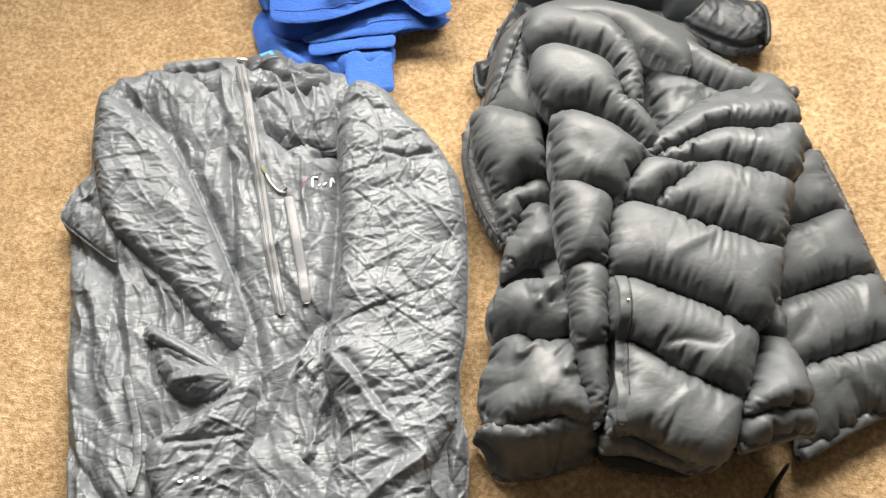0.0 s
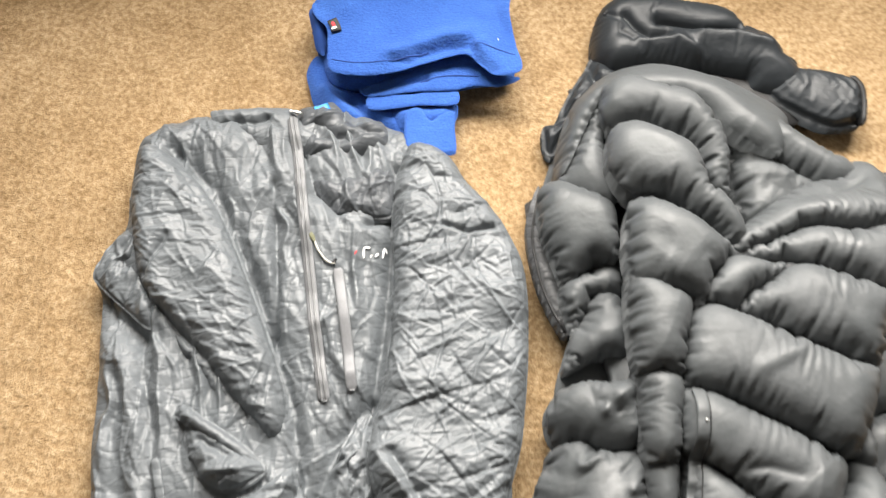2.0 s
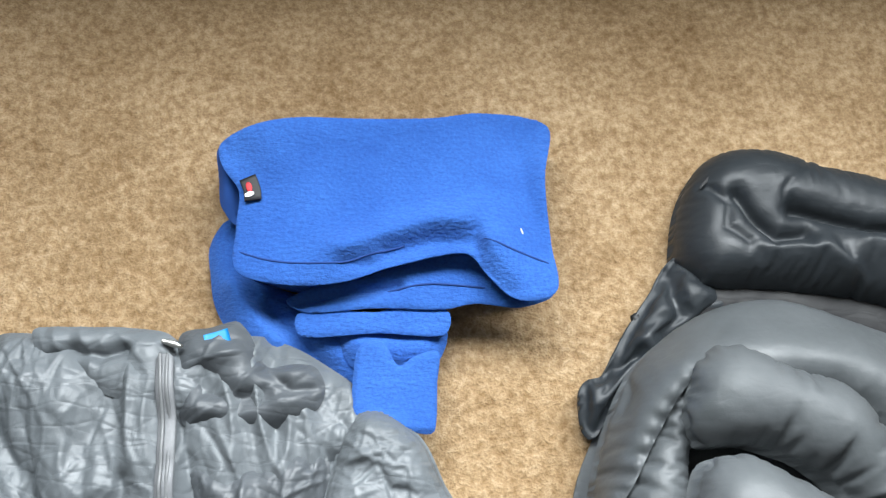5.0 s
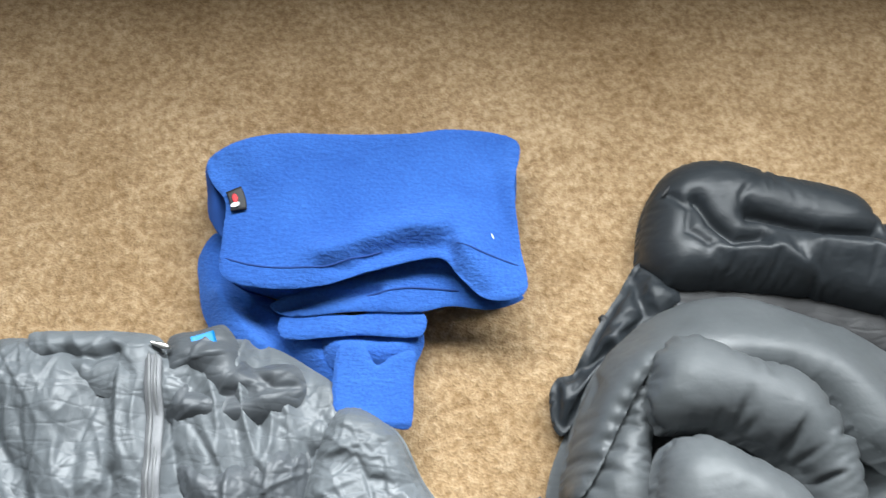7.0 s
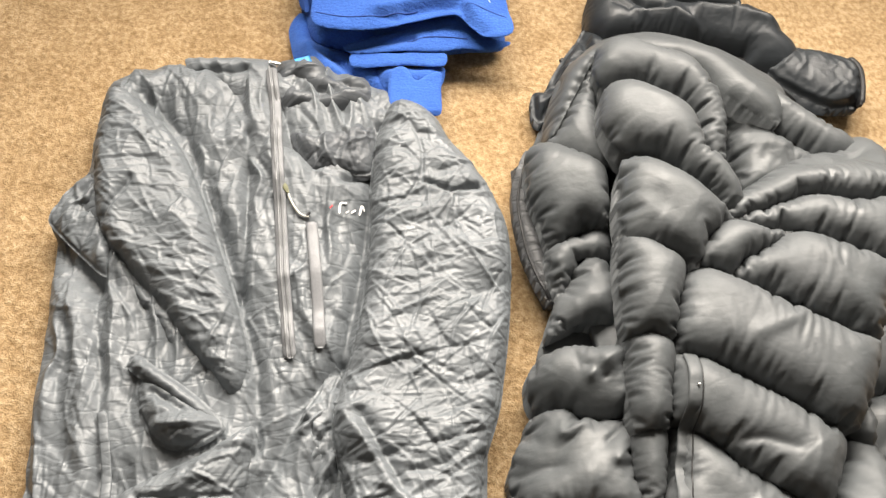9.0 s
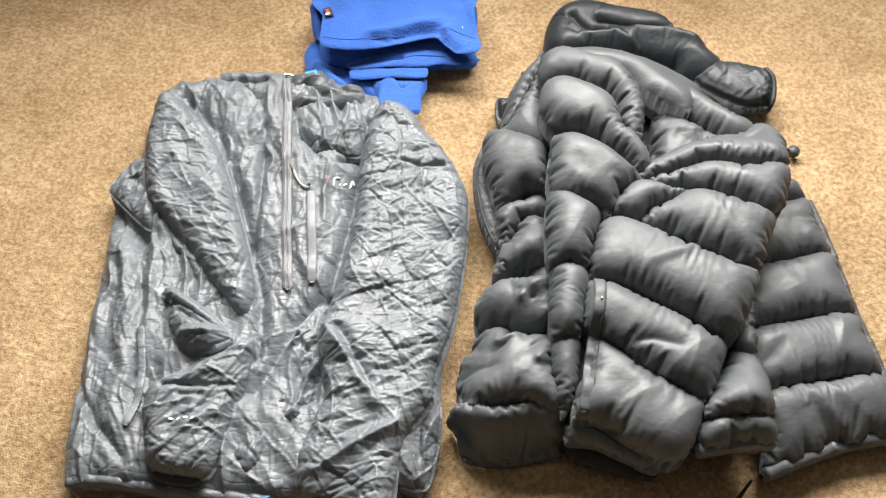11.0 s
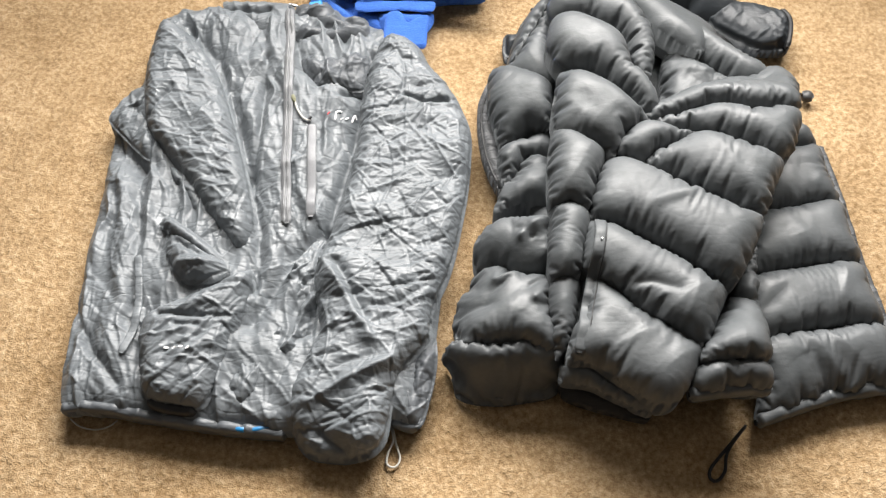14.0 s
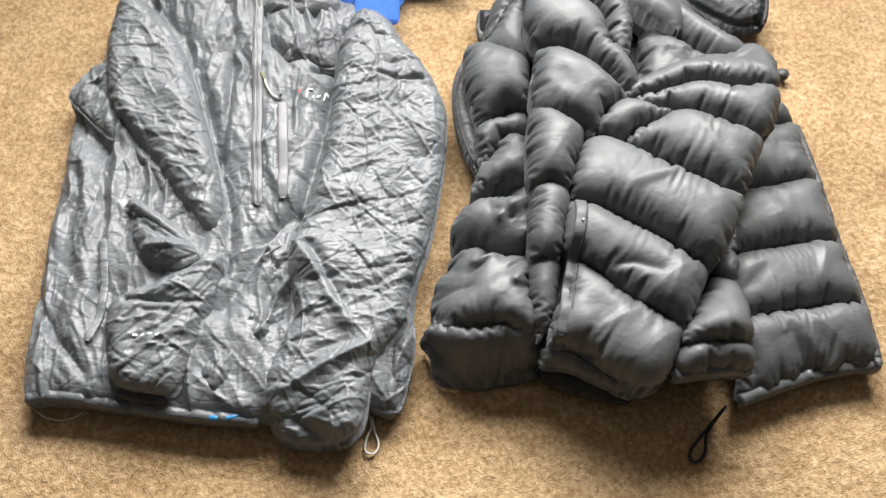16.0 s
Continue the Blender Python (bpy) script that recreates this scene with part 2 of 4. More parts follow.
def strip(name, points, width, thick, material, parent, label="", ripple=0.0, crown=0.5, step=0.004, over=(), lift=0.0, blunt=False):
    """A band of tape, cord channel or hem laid along a line, or over pieces of cloth: a flattened tube."""
    line = along(points, step)
    if over:
        line = np.array(draped(line, [o.name for o in over], lift))
        for _ in range(2):
            line[1:-1, 2] = (line[:-2, 2] + 2 * line[1:-1, 2] + line[2:, 2]) / 4
    n, k = len(line), 10
    verts, faces = [], []
    t = np.gradient(line, axis=0)
    for i in range(n):
        tx, ty = t[i][0], t[i][1]
        ln = math.hypot(tx, ty) + 1e-9
        sx, sy = -ty / ln, tx / ln
        r = 1 + ripple * (soft_noise(np.array([i * 0.45]), np.array([2.0]), 3)[0] - 0.5) * 2
        end = 1.0 if blunt else min(1.0, 0.45 + min(i, n - 1 - i) * 0.3)
        for j in range(k):
            a = 2 * math.pi * j / k
            c, s = math.cos(a), math.sin(a)
            c, s = math.copysign(abs(c) ** crown, c), math.copysign(abs(s) ** 0.8, s)
            verts.append((line[i][0] + sx * c * width / 2 * end, line[i][1] + sy * c * width / 2 * end,
                          max(line[i][2] + s * thick / 2 * r * end, 0.001)))
    for i in range(n - 1):
        for j in range(k):
            faces.append((i * k + j, i * k + (j + 1) % k, (i + 1) * k + (j + 1) % k, (i + 1) * k + j))
    faces.append(tuple(range(k)))
    faces.append(tuple(range((n - 1) * k, n * k))[::-1])
    ob = mesh_object(name, verts, faces, material, parent)
    if label:
        tagged(ob, label)
    return ob


def thing(name, label, category, at=(0, 0, 0)):
    return tagged(new(name), label, category)


# ---- materials ----
def material(name, rough=0.6, metal=0.0, sheen=0.0):
    m = bpy.data.materials.new(name)
    m.use_nodes = True
    b = m.node_tree.nodes["Principled BSDF"]
    b.inputs["Roughness"].default_value, b.inputs["Metallic"].default_value = rough, metal
    b.inputs["Sheen Weight"].default_value = sheen
    return m, m.node_tree.nodes, m.node_tree.links, b


def spread(nodes, links, kind, scale, stops, detail=3.0, stretch=None):
    """A noise in object space, run through a colour ramp."""
    co = nodes.new("ShaderNodeTexCoord")
    tex = nodes.new("ShaderNodeTexNoise" if kind == "noise" else "ShaderNodeTexVoronoi")
    tex.inputs["Scale"].default_value = scale
    if kind == "noise":
        tex.inputs["Detail"].default_value = detail
    src = co.outputs["Object"]
    if stretch:
        mp = nodes.new("ShaderNodeMapping")
        mp.inputs["Scale"].default_value = stretch
        links.new(src, mp.inputs[0])
        src = mp.outputs[0]
    links.new(src, tex.inputs["Vector"])
    ramp = nodes.new("ShaderNodeValToRGB")
    while len(ramp.color_ramp.elements) < len(stops):
        ramp.color_ramp.elements.new(0.5)
    for el, (p, c) in zip(ramp.color_ramp.elements, stops):
        el.position, el.color = p, (*c, 1) if len(c) == 3 else c
    links.new(tex.outputs[0], ramp.inputs[0])
    return tex, ramp


def mixed(nodes, links, mode, a, b, factor):
    m = nodes.new("ShaderNodeMix")
    m.data_type, m.blend_type = "RGBA", mode
    m.inputs[0].default_value = factor
    links.new(a, m.inputs[6])
    links.new(b, m.inputs[7])
    return m.outputs[2]


def bumped(nodes, links, bsdf, height, strength, distance, under=None):
    bu = nodes.new("ShaderNodeBump")
    bu.inputs["Strength"].default_value, bu.inputs["Distance"].default_value = strength, distance
    links.new(height, bu.inputs["Height"])
    if under is not None:
        links.new(under, bu.inputs["Normal"])
    links.new(bu.outputs[0], bsdf.inputs["Normal"])
    return bu.outputs[0]


def nylon(name, dark, light, rough, crinkle, weave=0.15, gloss=0.5):
    m, n, l, b = material(name, rough, 0.0, 0.0)
    b.inputs["Specular IOR Level"].default_value = gloss
    t1, r1 = spread(n, l, "noise", 9, [(0.3, dark), (0.72, light)], 5)
    t2, r2 = spread(n, l, "noise", 160, [(0.25, (0.82, 0.82, 0.82)), (0.8, (1, 1, 1))], 4)
    l.new(mixed(n, l, "MULTIPLY", r1.outputs[0], r2.outputs[0], 0.7), b.inputs["Base Color"])
    t3, r3 = spread(n, l, "noise", 24, [(0.3, (rough * 0.8,) * 3), (0.75, (min(1, rough * 1.25),) * 3)], 4)
    l.new(r3.outputs[0], b.inputs["Roughness"])
    co = n.new("ShaderNodeTexCoord")
    warp = n.new("ShaderNodeTexNoise")
    warp.inputs["Scale"].default_value = 14
    l.new(co.outputs["Object"], warp.inputs["Vector"])
    mx = n.new("ShaderNodeMix")
    mx.data_type = "RGBA"
    mx.inputs[0].default_value = 0.025
    l.new(co.outputs["Object"], mx.inputs[6])
    l.new(warp.outputs["Color"], mx.inputs[7])
    first = None
    for scale, turn, thin in ((11, 62, 0.12), (23, -48, 0.14)):
        mp = n.new("ShaderNodeMapping")
        mp.inputs["Rotation"].default_value = (0, 0, radians(turn))
        mp.inputs["Scale"].default_value = (1, 3.0, 1)
        l.new(mx.outputs[2], mp.inputs[0])
        vo = n.new("ShaderNodeTexVoronoi")
        vo.feature = "DISTANCE_TO_EDGE"
        vo.inputs["Scale"].default_value = scale
        l.new(mp.outputs[0], vo.inputs["Vector"])
        ra = n.new("ShaderNodeMapRange")
        ra.inputs[2].default_value = thin
        l.new(vo.outputs["Distance"], ra.inputs[0])
        first = bumped(n, l, b, ra.outputs[0], crinkle, 0.0028 if scale < 40 else 0.0014, first)
    bumped(n, l, b, t2.outputs[0], weave, 0.002, first)
    return m


GREY = nylon("grey_nylon", (0.113, 0.126, 0.136), (0.153, 0.168, 0.180), 0.48, 0.18)
# darker copy of GREY: shade on collar, chest and hem as colour
GREY_SHADED = nylon("shaded_grey_nylon", (0.074, 0.082, 0.090), (0.096, 0.105, 0.115), 0.48, 0.16)
DOWN = nylon("charcoal_nylon", (0.068, 0.075, 0.079), (0.088, 0.095, 0.100), 0.55, 0.04)
# slate, darkened further to stand for deep shade on hood and collar
HOOD = nylon("shade_darkened_slate_nylon", (0.017, 0.021, 0.025), (0.026, 0.031, 0.036), 0.52, 0.05)
DOWN_EDGE = nylon("stitched_edge_nylon", (0.05, 0.052, 0.055), (0.075, 0.078, 0.082), 0.6, 0.3)
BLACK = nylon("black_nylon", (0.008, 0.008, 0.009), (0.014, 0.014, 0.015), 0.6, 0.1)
LINING = nylon("blue_lining", (0.008, 0.12, 0.30), (0.015, 0.18, 0.40), 0.4, 0.1)


def fleece_material():
    m, n, l, b = material("blue_fleece", 0.95, 0.0, 0.18)
    b.inputs["Sheen Tint"].default_value = (0.3, 0.5, 1, 1)
    t1, r1 = spread(n, l, "noise", 14, [(0.3, (0.024, 0.098, 0.39)), (0.75, (0.042, 0.145, 0.51))], 5)
    t2, r2 = spread(n, l, "noise", 300, [(0.3, (0.62, 0.64, 0.70)), (0.72, (1, 1, 1))], 4)
    l.new(mixed(n, l, "MULTIPLY", r1.outputs[0], r2.outputs[0], 0.8), b.inputs["Base Color"])
    t3, r3 = spread(n, l, "noise", 130, [(0, (0, 0, 0)), (1, (1, 1, 1))], 4, (1, 2.2, 1))
    first = bumped(n, l, b, t3.outputs[0], 0.45, 0.004)
    bumped(n, l, b, t2.outputs[0], 0.5, 0.002, first)
    return m


FLEECE = fleece_material()


def carpet_material():
    m, n, l, b = material("tan_carpet", 1.0, 0.0, 0.08)
    b.inputs["Specular IOR Level"].default_value = 0.1
    t1, r1 = spread(n, l, "noise", 125, [(0.30, (0.335, 0.218, 0.112)), (0.5, (0.475, 0.335, 0.190)), (0.70, (0.62, 0.46, 0.285))], 6)
    t2, r2 = spread(n, l, "noise", 5, [(0.34, (0.70, 0.66, 0.60)), (0.60, (1, 1, 1))], 9)
    t3, r3 = spread(n, l, "noise", 380, [(0.3, (0.66, 0.64, 0.61)), (0.7, (1, 1, 1))], 3)
    t4, r4 = spread(n, l, "noise", 28, [(0.35, (0.84, 0.82, 0.79)), (0.62, (1, 1, 1))], 5)
    c = mixed(n, l, "MULTIPLY", r1.outputs[0], r2.outputs[0], 0.8)
    c = mixed(n, l, "MULTIPLY", c, r4.outputs[0], 0.8)
    l.new(mixed(n, l, "MULTIPLY", c, r3.outputs[0], 0.8), b.inputs["Base Color"])
    first = bumped(n, l, b, t1.outputs[0], 0.55, 0.005)
    bumped(n, l, b, t3.outputs[0], 0.7, 0.003, first)
    return m


CARPET = carpet_material()


def plain(name, colour, rough=0.6, metal=0.0, scale=30):
    m, n, l, b = material(name, rough, metal)
    t, r = spread(n, l, "noise", scale, [(0.3, tuple(c * 0.88 for c in colour)), (0.7, colour)], 5)
    l.new(r.outputs[0], b.inputs["Base Color"])
    bumped(n, l, b, t.outputs[0], 0.1, 0.003)
    return m


ZIP_COIL = plain("pale_zip_coil", (0.16, 0.165, 0.17), 0.45, 0.0, 300)
OLIVE = plain("olive_cord", (0.16, 0.16, 0.09), 0.7)
# fleece blue with the neck opening's shade put into the colour
FLEECE_SHADED = plain("shaded_fleece", (0.016, 0.065, 0.27), 0.95)
STITCH = plain("blue_thread", (0.012, 0.045, 0.20), 0.9)
TOGGLE = plain("grey_plastic", (0.05, 0.05, 0.05), 0.5)
# unseen walls and ceiling, far darker than paint to cut bounced light
WALL = plain("bounce_cutting_wall", (0.075, 0.067, 0.058), 0.8)
CEILING = plain("bounce_cutting_ceiling", (0.12, 0.115, 0.11), 0.85)
WHITE = plain("white_gloss_paint", (0.8, 0.8, 0.78), 0.35)
ZIP = plain("grey_zip_tape", (0.185, 0.19, 0.20), 0.5, 0.0, 300)
METAL = plain("zip_metal", (0.55, 0.55, 0.53), 0.3, 0.9)
CORD = plain("pale_cord", (0.55, 0.53, 0.48), 0.7)
PRINT = plain("white_print", (0.8, 0.8, 0.8), 0.6)
RED = plain("red_print", (0.55, 0.02, 0.03), 0.6)
BLUE_BAND = plain("bright_blue_binding", (0.02, 0.25, 0.65), 0.5)
LABEL_BLACK = plain("black_label", (0.01, 0.01, 0.012), 0.6)


# ---- room ----
def box(name, lo, hi, mat, parent=None, bevel=0.0):
    bm = bmesh.new()
    bmesh.ops.create_cube(bm, size=1)
    for v in bm.verts:
        v.co = Vector(((lo[i] + hi[i]) / 2 + v.co[i] * (hi[i] - lo[i]) for i in range(3)))
    if bevel:
        bmesh.ops.bevel(bm, geom=bm.edges[:], offset=bevel, segments=2, affect="EDGES", profile=0.5)
    me = bpy.data.meshes.new(name)
    bm.to_mesh(me)
    bm.free()
    me.materials.append(mat)
    ob = new(name, me)
    if parent is not None:
        ob.parent = parent
    return ob


X0, X1, Y0, Y1, H = -2.2, 2.4, -3.2, 1.58, 2.4
WX0, WX1, WZ0, WZ1 = -0.70, 1.30, 0.88, 1.84


def carpet():
    """Short cut pile: a fine uneven sheet in the middle, coarse towards the walls."""
    def ticks(lo, a, b, hi, step):
        return np.concatenate([np.linspace(lo, a, 8)[:-1], np.arange(a, b, step), np.linspace(b, hi, 8)])
    gx, gy = ticks(X0, -0.9, 1.05, X1, 0.0045), ticks(Y0, -0.3, 1.4, Y1, 0.0045)
    gx, gy = np.meshgrid(gx, gy)
    z = 0.0024 * (soft_noise(gx / 0.009, gy / 0.009, 3) - 1) + 0.002 * (soft_noise(gx / 0.06, gy / 0.06, 4) - 1)
    ny, nx = gx.shape
    idx = np.arange(nx * ny).reshape(ny, nx)
    f = np.stack([idx[:-1, :-1], idx[:-1, 1:], idx[1:, 1:], idx[1:, :-1]], -1).reshape(-1, 4)
    ob = mesh_object("floor", np.stack([gx.ravel(), gy.ravel(), z.ravel()], 1), f.tolist(), CARPET, None)
    return tagged(ob, "tan speckled short pile carpet with darker worn patches", "carpet", kind="structure")


carpet()
T = 0.12
for nm, lo, hi in (("wall_south", (X0 - T, Y0 - T, -0.01), (X1 + T, Y0, H)), ("wall_west", (X0 - T, Y0, -0.01), (X0, Y1, H)),
                   ("wall_east", (X1, Y0, -0.01), (X1 + T, Y1, H))):
    tagged(box(nm, lo, hi, WALL), "unseen room wall, dark to hold back bounced light", "wall", kind="structure")
north = tagged(new("wall_north"), "unseen wall with a wide window, dark to hold back bounced light", "wall", kind="structure")
for lo, hi in (((X0 - T, Y1, -0.01), (X1 + T, Y1 + T, WZ0)), ((X0 - T, Y1, WZ1), (X1 + T, Y1 + T, H)),
               ((X0 - T, Y1, WZ0), (WX0, Y1 + T, WZ1)), ((WX1, Y1, WZ0), (X1 + T, Y1 + T, WZ1))):
    box("wall_panel", lo, hi, WALL, north)
# added out of view; its dark colour keeps shadows deep
tagged(box("ceiling", (X0 - T, Y0 - T, H), (X1 + T, Y1 + T, H + 0.1), CEILING), "unseen ceiling, dark to hold back bounced light", "ceiling", kind="structure")
wf = tagged(new("window_1"), "white framed window", "window", kind="structure")
for lo, hi in (((WX0, Y1 + 0.03, WZ0), (WX0 + 0.05, Y1 + 0.09, WZ1)), ((WX1 - 0.05, Y1 + 0.03, WZ0), (WX1, Y1 + 0.09, WZ1)),
               ((WX0 + 0.05, Y1 + 0.03, WZ0), (WX1 - 0.05, Y1 + 0.09, WZ0 + 0.05)), ((WX0 + 0.05, Y1 + 0.03, WZ1 - 0.05), (WX1 - 0.05, Y1 + 0.09, WZ1)),
               ((0.27, Y1 + 0.032, WZ0 + 0.05), (0.33, Y1 + 0.088, WZ1 - 0.05))):
    box("window_frame", lo, hi, WHITE, wf, 0.004)
box("window_sill", (WX0 - 0.05, Y1 - 0.13, WZ0 - 0.035), (WX1 + 0.05, Y1 - 0.002, WZ0 - 0.003), WHITE, wf, 0.005)

# ---- grey insulated jacket ----
def loop(name, points, width, mat, parent, label=""):
    return strip(name, list(points) + [points[0]], width, width, mat, parent, label, crown=1.0, step=0.003)


grey = thing("grey_jacket", "crumpled grey nylon half-zip jacket lying face up on carpet", "jacket")
body = cushion("body", [(-0.459, 0.819, 0.060), (-0.403, 0.854, 0.050), (-0.355, 0.857, 0.050), (-0.234, 0.842, 0.050), (-0.171, 0.857, 0.050), (-0.106, 0.845, 0.040),
    (-0.029, 0.788, 0.040), (0.037, 0.642, 0.030), (0.073, 0.484, 0.030), (0.073, 0.350, 0.030), (0.064, 0.247, 0.030), (0.054, 0.151, 0.030),
    (0.040, 0.069, 0.035), (0.032, 0.050, 0.035), (-0.014, 0.058, 0.035), (-0.080, 0.039, 0.035), (-0.163, 0.034, 0.035), (-0.247, 0.043, 0.035),
    (-0.383, 0.058, 0.035), (-0.460, 0.064, 0.035), (-0.494, 0.066, 0.035), (-0.511, 0.141, 0.030), (-0.514, 0.257, 0.030), (-0.514, 0.393, 0.030),
    (-0.514, 0.518, 0.030), (-0.519, 0.573, 0.030), (-0.526, 0.599, 0.040), (-0.483, 0.673, 0.040), (-0.476, 0.751, 0.050)],
        0.024, 0.06, GREY, grey, res=0.0020, depth=0.04,
        relief=with_folds(creased(96, 26, 2200, 0.036, 0.0030, 0.0032, 1, 0.015, 0.025, 0.002, 0.7),
                          ([(-0.122, 0.371, 0.050), (-0.168, 0.318, 0.050), (-0.199, 0.257, 0.050), (-0.228, 0.199, 0.050)], -0.022, 0.016), ([(-0.132, 0.318, 0.050), (-0.174, 0.282, 0.050)], 0.018, 0.007),
                          ([(-0.399, 0.786, 0.050), (-0.342, 0.717, 0.050), (-0.312, 0.639, 0.050), (-0.258, 0.470, 0.050), (-0.232, 0.360, 0.050), (-0.227, 0.267, 0.050)], -0.02, 0.014), ([(-0.068, 0.731, 0.050), (-0.088, 0.553, 0.050), (-0.100, 0.470, 0.050), (-0.118, 0.392, 0.050), (-0.140, 0.287, 0.050), (-0.136, 0.190, 0.050)], -0.022, 0.014),
                          ([(-0.254, 0.718, 0.050), (-0.252, 0.552, 0.050), (-0.258, 0.470, 0.050)], -0.014, 0.008), ([(-0.115, 0.646, 0.050), (-0.065, 0.662, 0.050)], -0.012, 0.006),
                          ([(-0.207, 0.772, 0.050), (-0.191, 0.704, 0.050), (-0.157, 0.671, 0.050)], -0.016, 0.01), ([(-0.525, 0.579, 0.030), (-0.493, 0.536, 0.030), (-0.446, 0.495, 0.030)], -0.02, 0.018),
                          ([(-0.449, 0.483, 0.030), (-0.431, 0.350, 0.030), (-0.416, 0.237, 0.030)], -0.012, 0.01), ([(-0.515, 0.237, 0.030), (-0.468, 0.160, 0.030), (-0.419, 0.105, 0.030)], -0.012, 0.008)))
collar_left = cushion("collar", [(-0.353, 0.858, 0.065), (-0.342, 0.861, 0.065), (-0.299, 0.861, 0.065), (-0.262, 0.860, 0.065), (-0.221, 0.852, 0.065), (-0.215, 0.820, 0.065),
    (-0.213, 0.789, 0.065), (-0.255, 0.790, 0.065), (-0.287, 0.800, 0.065), (-0.310, 0.821, 0.065), (-0.340, 0.827, 0.065), (-0.351, 0.845, 0.065)], 0.012, 0.015, GREY, grey, res=0.0020,
        relief=with_folds(creased(85, 25, 1200, 0.040, 0.0022, 0.004, 3, 0.006, 0.025, 0, 0.5), ([(-0.338, 0.826, 0.070), (-0.315, 0.837, 0.070), (-0.283, 0.832, 0.070), (-0.263, 0.838, 0.070)], -0.014, 0.006)), depth=0.04)
collar_right = cushion("collar", [(-0.215, 0.853, 0.060), (-0.186, 0.861, 0.060), (-0.162, 0.868, 0.060), (-0.152, 0.860, 0.060), (-0.139, 0.839, 0.060), (-0.129, 0.823, 0.060),
    (-0.104, 0.825, 0.060), (-0.083, 0.822, 0.060), (-0.074, 0.804, 0.060), (-0.079, 0.783, 0.060), (-0.104, 0.768, 0.060), (-0.140, 0.764, 0.060),
    (-0.177, 0.767, 0.060), (-0.205, 0.769, 0.060), (-0.212, 0.811, 0.060)], 0.022, 0.025, GREY_SHADED, grey, res=0.0020,
        relief=with_folds(creased(25, 28, 1000, 0.045, 0.0030, 0.0055, 4, 0.007, 0.040, 0, 0.45), ([(-0.191, 0.817, 0.070), (-0.176, 0.799, 0.070), (-0.150, 0.791, 0.070), (-0.130, 0.796, 0.070)], -0.018, 0.012),
                          ([(-0.126, 0.816, 0.070), (-0.104, 0.798, 0.070), (-0.086, 0.800, 0.070)], -0.012, 0.008)), depth=0.04)
cushion("chest_panel", [(-0.207, 0.754, 0.055), (-0.161, 0.727, 0.055), (-0.079, 0.747, 0.055), (-0.067, 0.727, 0.055), (-0.075, 0.661, 0.055), (-0.115, 0.658, 0.055),
    (-0.161, 0.664, 0.055), (-0.192, 0.700, 0.055)], 0.018, 0.02, GREY_SHADED, grey, res=0.0020, slack=(0.022, 0.022),
        relief=creased(70, 35, 1500, 0.034, 0.0035, 0.006, 14, 0.004, 0.03))
flap = cushion("front_flap", [(-0.131, 0.368, 0.040), (-0.121, 0.344, 0.040), (-0.125, 0.233, 0.040), (-0.147, 0.156, 0.040), (-0.160, 0.102, 0.040), (-0.163, 0.056, 0.040),
    (-0.215, 0.062, 0.040), (-0.262, 0.071, 0.040), (-0.246, 0.111, 0.040), (-0.223, 0.175, 0.040), (-0.185, 0.282, 0.040)], 0.018, 0.03, GREY, grey, res=0.0020, slack=(0.022, 0.022),
        relief=creased(70, 30, 1500, 0.03, 0.005, 0.007, 5, 0.012, 0.03))
cushion("hem_corner", [(-0.008, 0.115, 0.030), (0.026, 0.161, 0.030), (0.053, 0.208, 0.030), (0.062, 0.156, 0.030), (0.050, 0.084, 0.030), (0.034, 0.048, 0.030),
    (-0.006, 0.060, 0.030), (-0.016, 0.088, 0.030)], 0.014, 0.02, GREY_SHADED, grey, res=0.0020, slack=(0.022, 0.022),
        relief=creased(60, 40, 900, 0.04, 0.004, 0.008, 15))
cushion("elbow_fold", [(-0.526, 0.596, 0.050), (-0.516, 0.620, 0.050), (-0.475, 0.671, 0.050), (-0.443, 0.633, 0.050), (-0.432, 0.564, 0.050), (-0.435, 0.505, 0.050),
    (-0.477, 0.540, 0.050), (-0.513, 0.577, 0.050)], 0.018, 0.02, GREY, grey, res=0.0020, slack=(0.022, 0.022),
        relief=creased(40, 30, 900, 0.03, 0.004, 0.008, 6), depth=0.025)
sleeve = cushion("sleeve", [(-0.447, 0.799, 0.075), (-0.399, 0.770, 0.060), (-0.348, 0.702, 0.060), (-0.316, 0.631, 0.060), (-0.290, 0.557, 0.060), (-0.260, 0.464, 0.060),
    (-0.242, 0.392, 0.050), (-0.245, 0.342, 0.045), (-0.279, 0.321, 0.045), (-0.315, 0.352, 0.045), (-0.365, 0.414, 0.050), (-0.406, 0.493, 0.050),
    (-0.439, 0.551, 0.060), (-0.459, 0.600, 0.060), (-0.471, 0.696, 0.060), (-0.470, 0.756, 0.060)], 0.034, 0.03, GREY, grey, res=0.0020, slack=(0.022, 0.022), soften=0.04,
        relief=with_folds(creased(-50, 45, 1200, 0.030, 0.0024, 0.0038, 7, 0, 0.05, 0.002),
                          ([(-0.443, 0.585, 0.080), (-0.409, 0.634, 0.080)], -0.006, 0.005), ([(-0.424, 0.528, 0.080), (-0.353, 0.450, 0.080), (-0.272, 0.322, 0.080)], -0.02, 0.01),
                          ([(-0.381, 0.450, 0.080), (-0.324, 0.374, 0.080), (-0.282, 0.333, 0.080)], -0.02, 0.012)), depth=0.055)
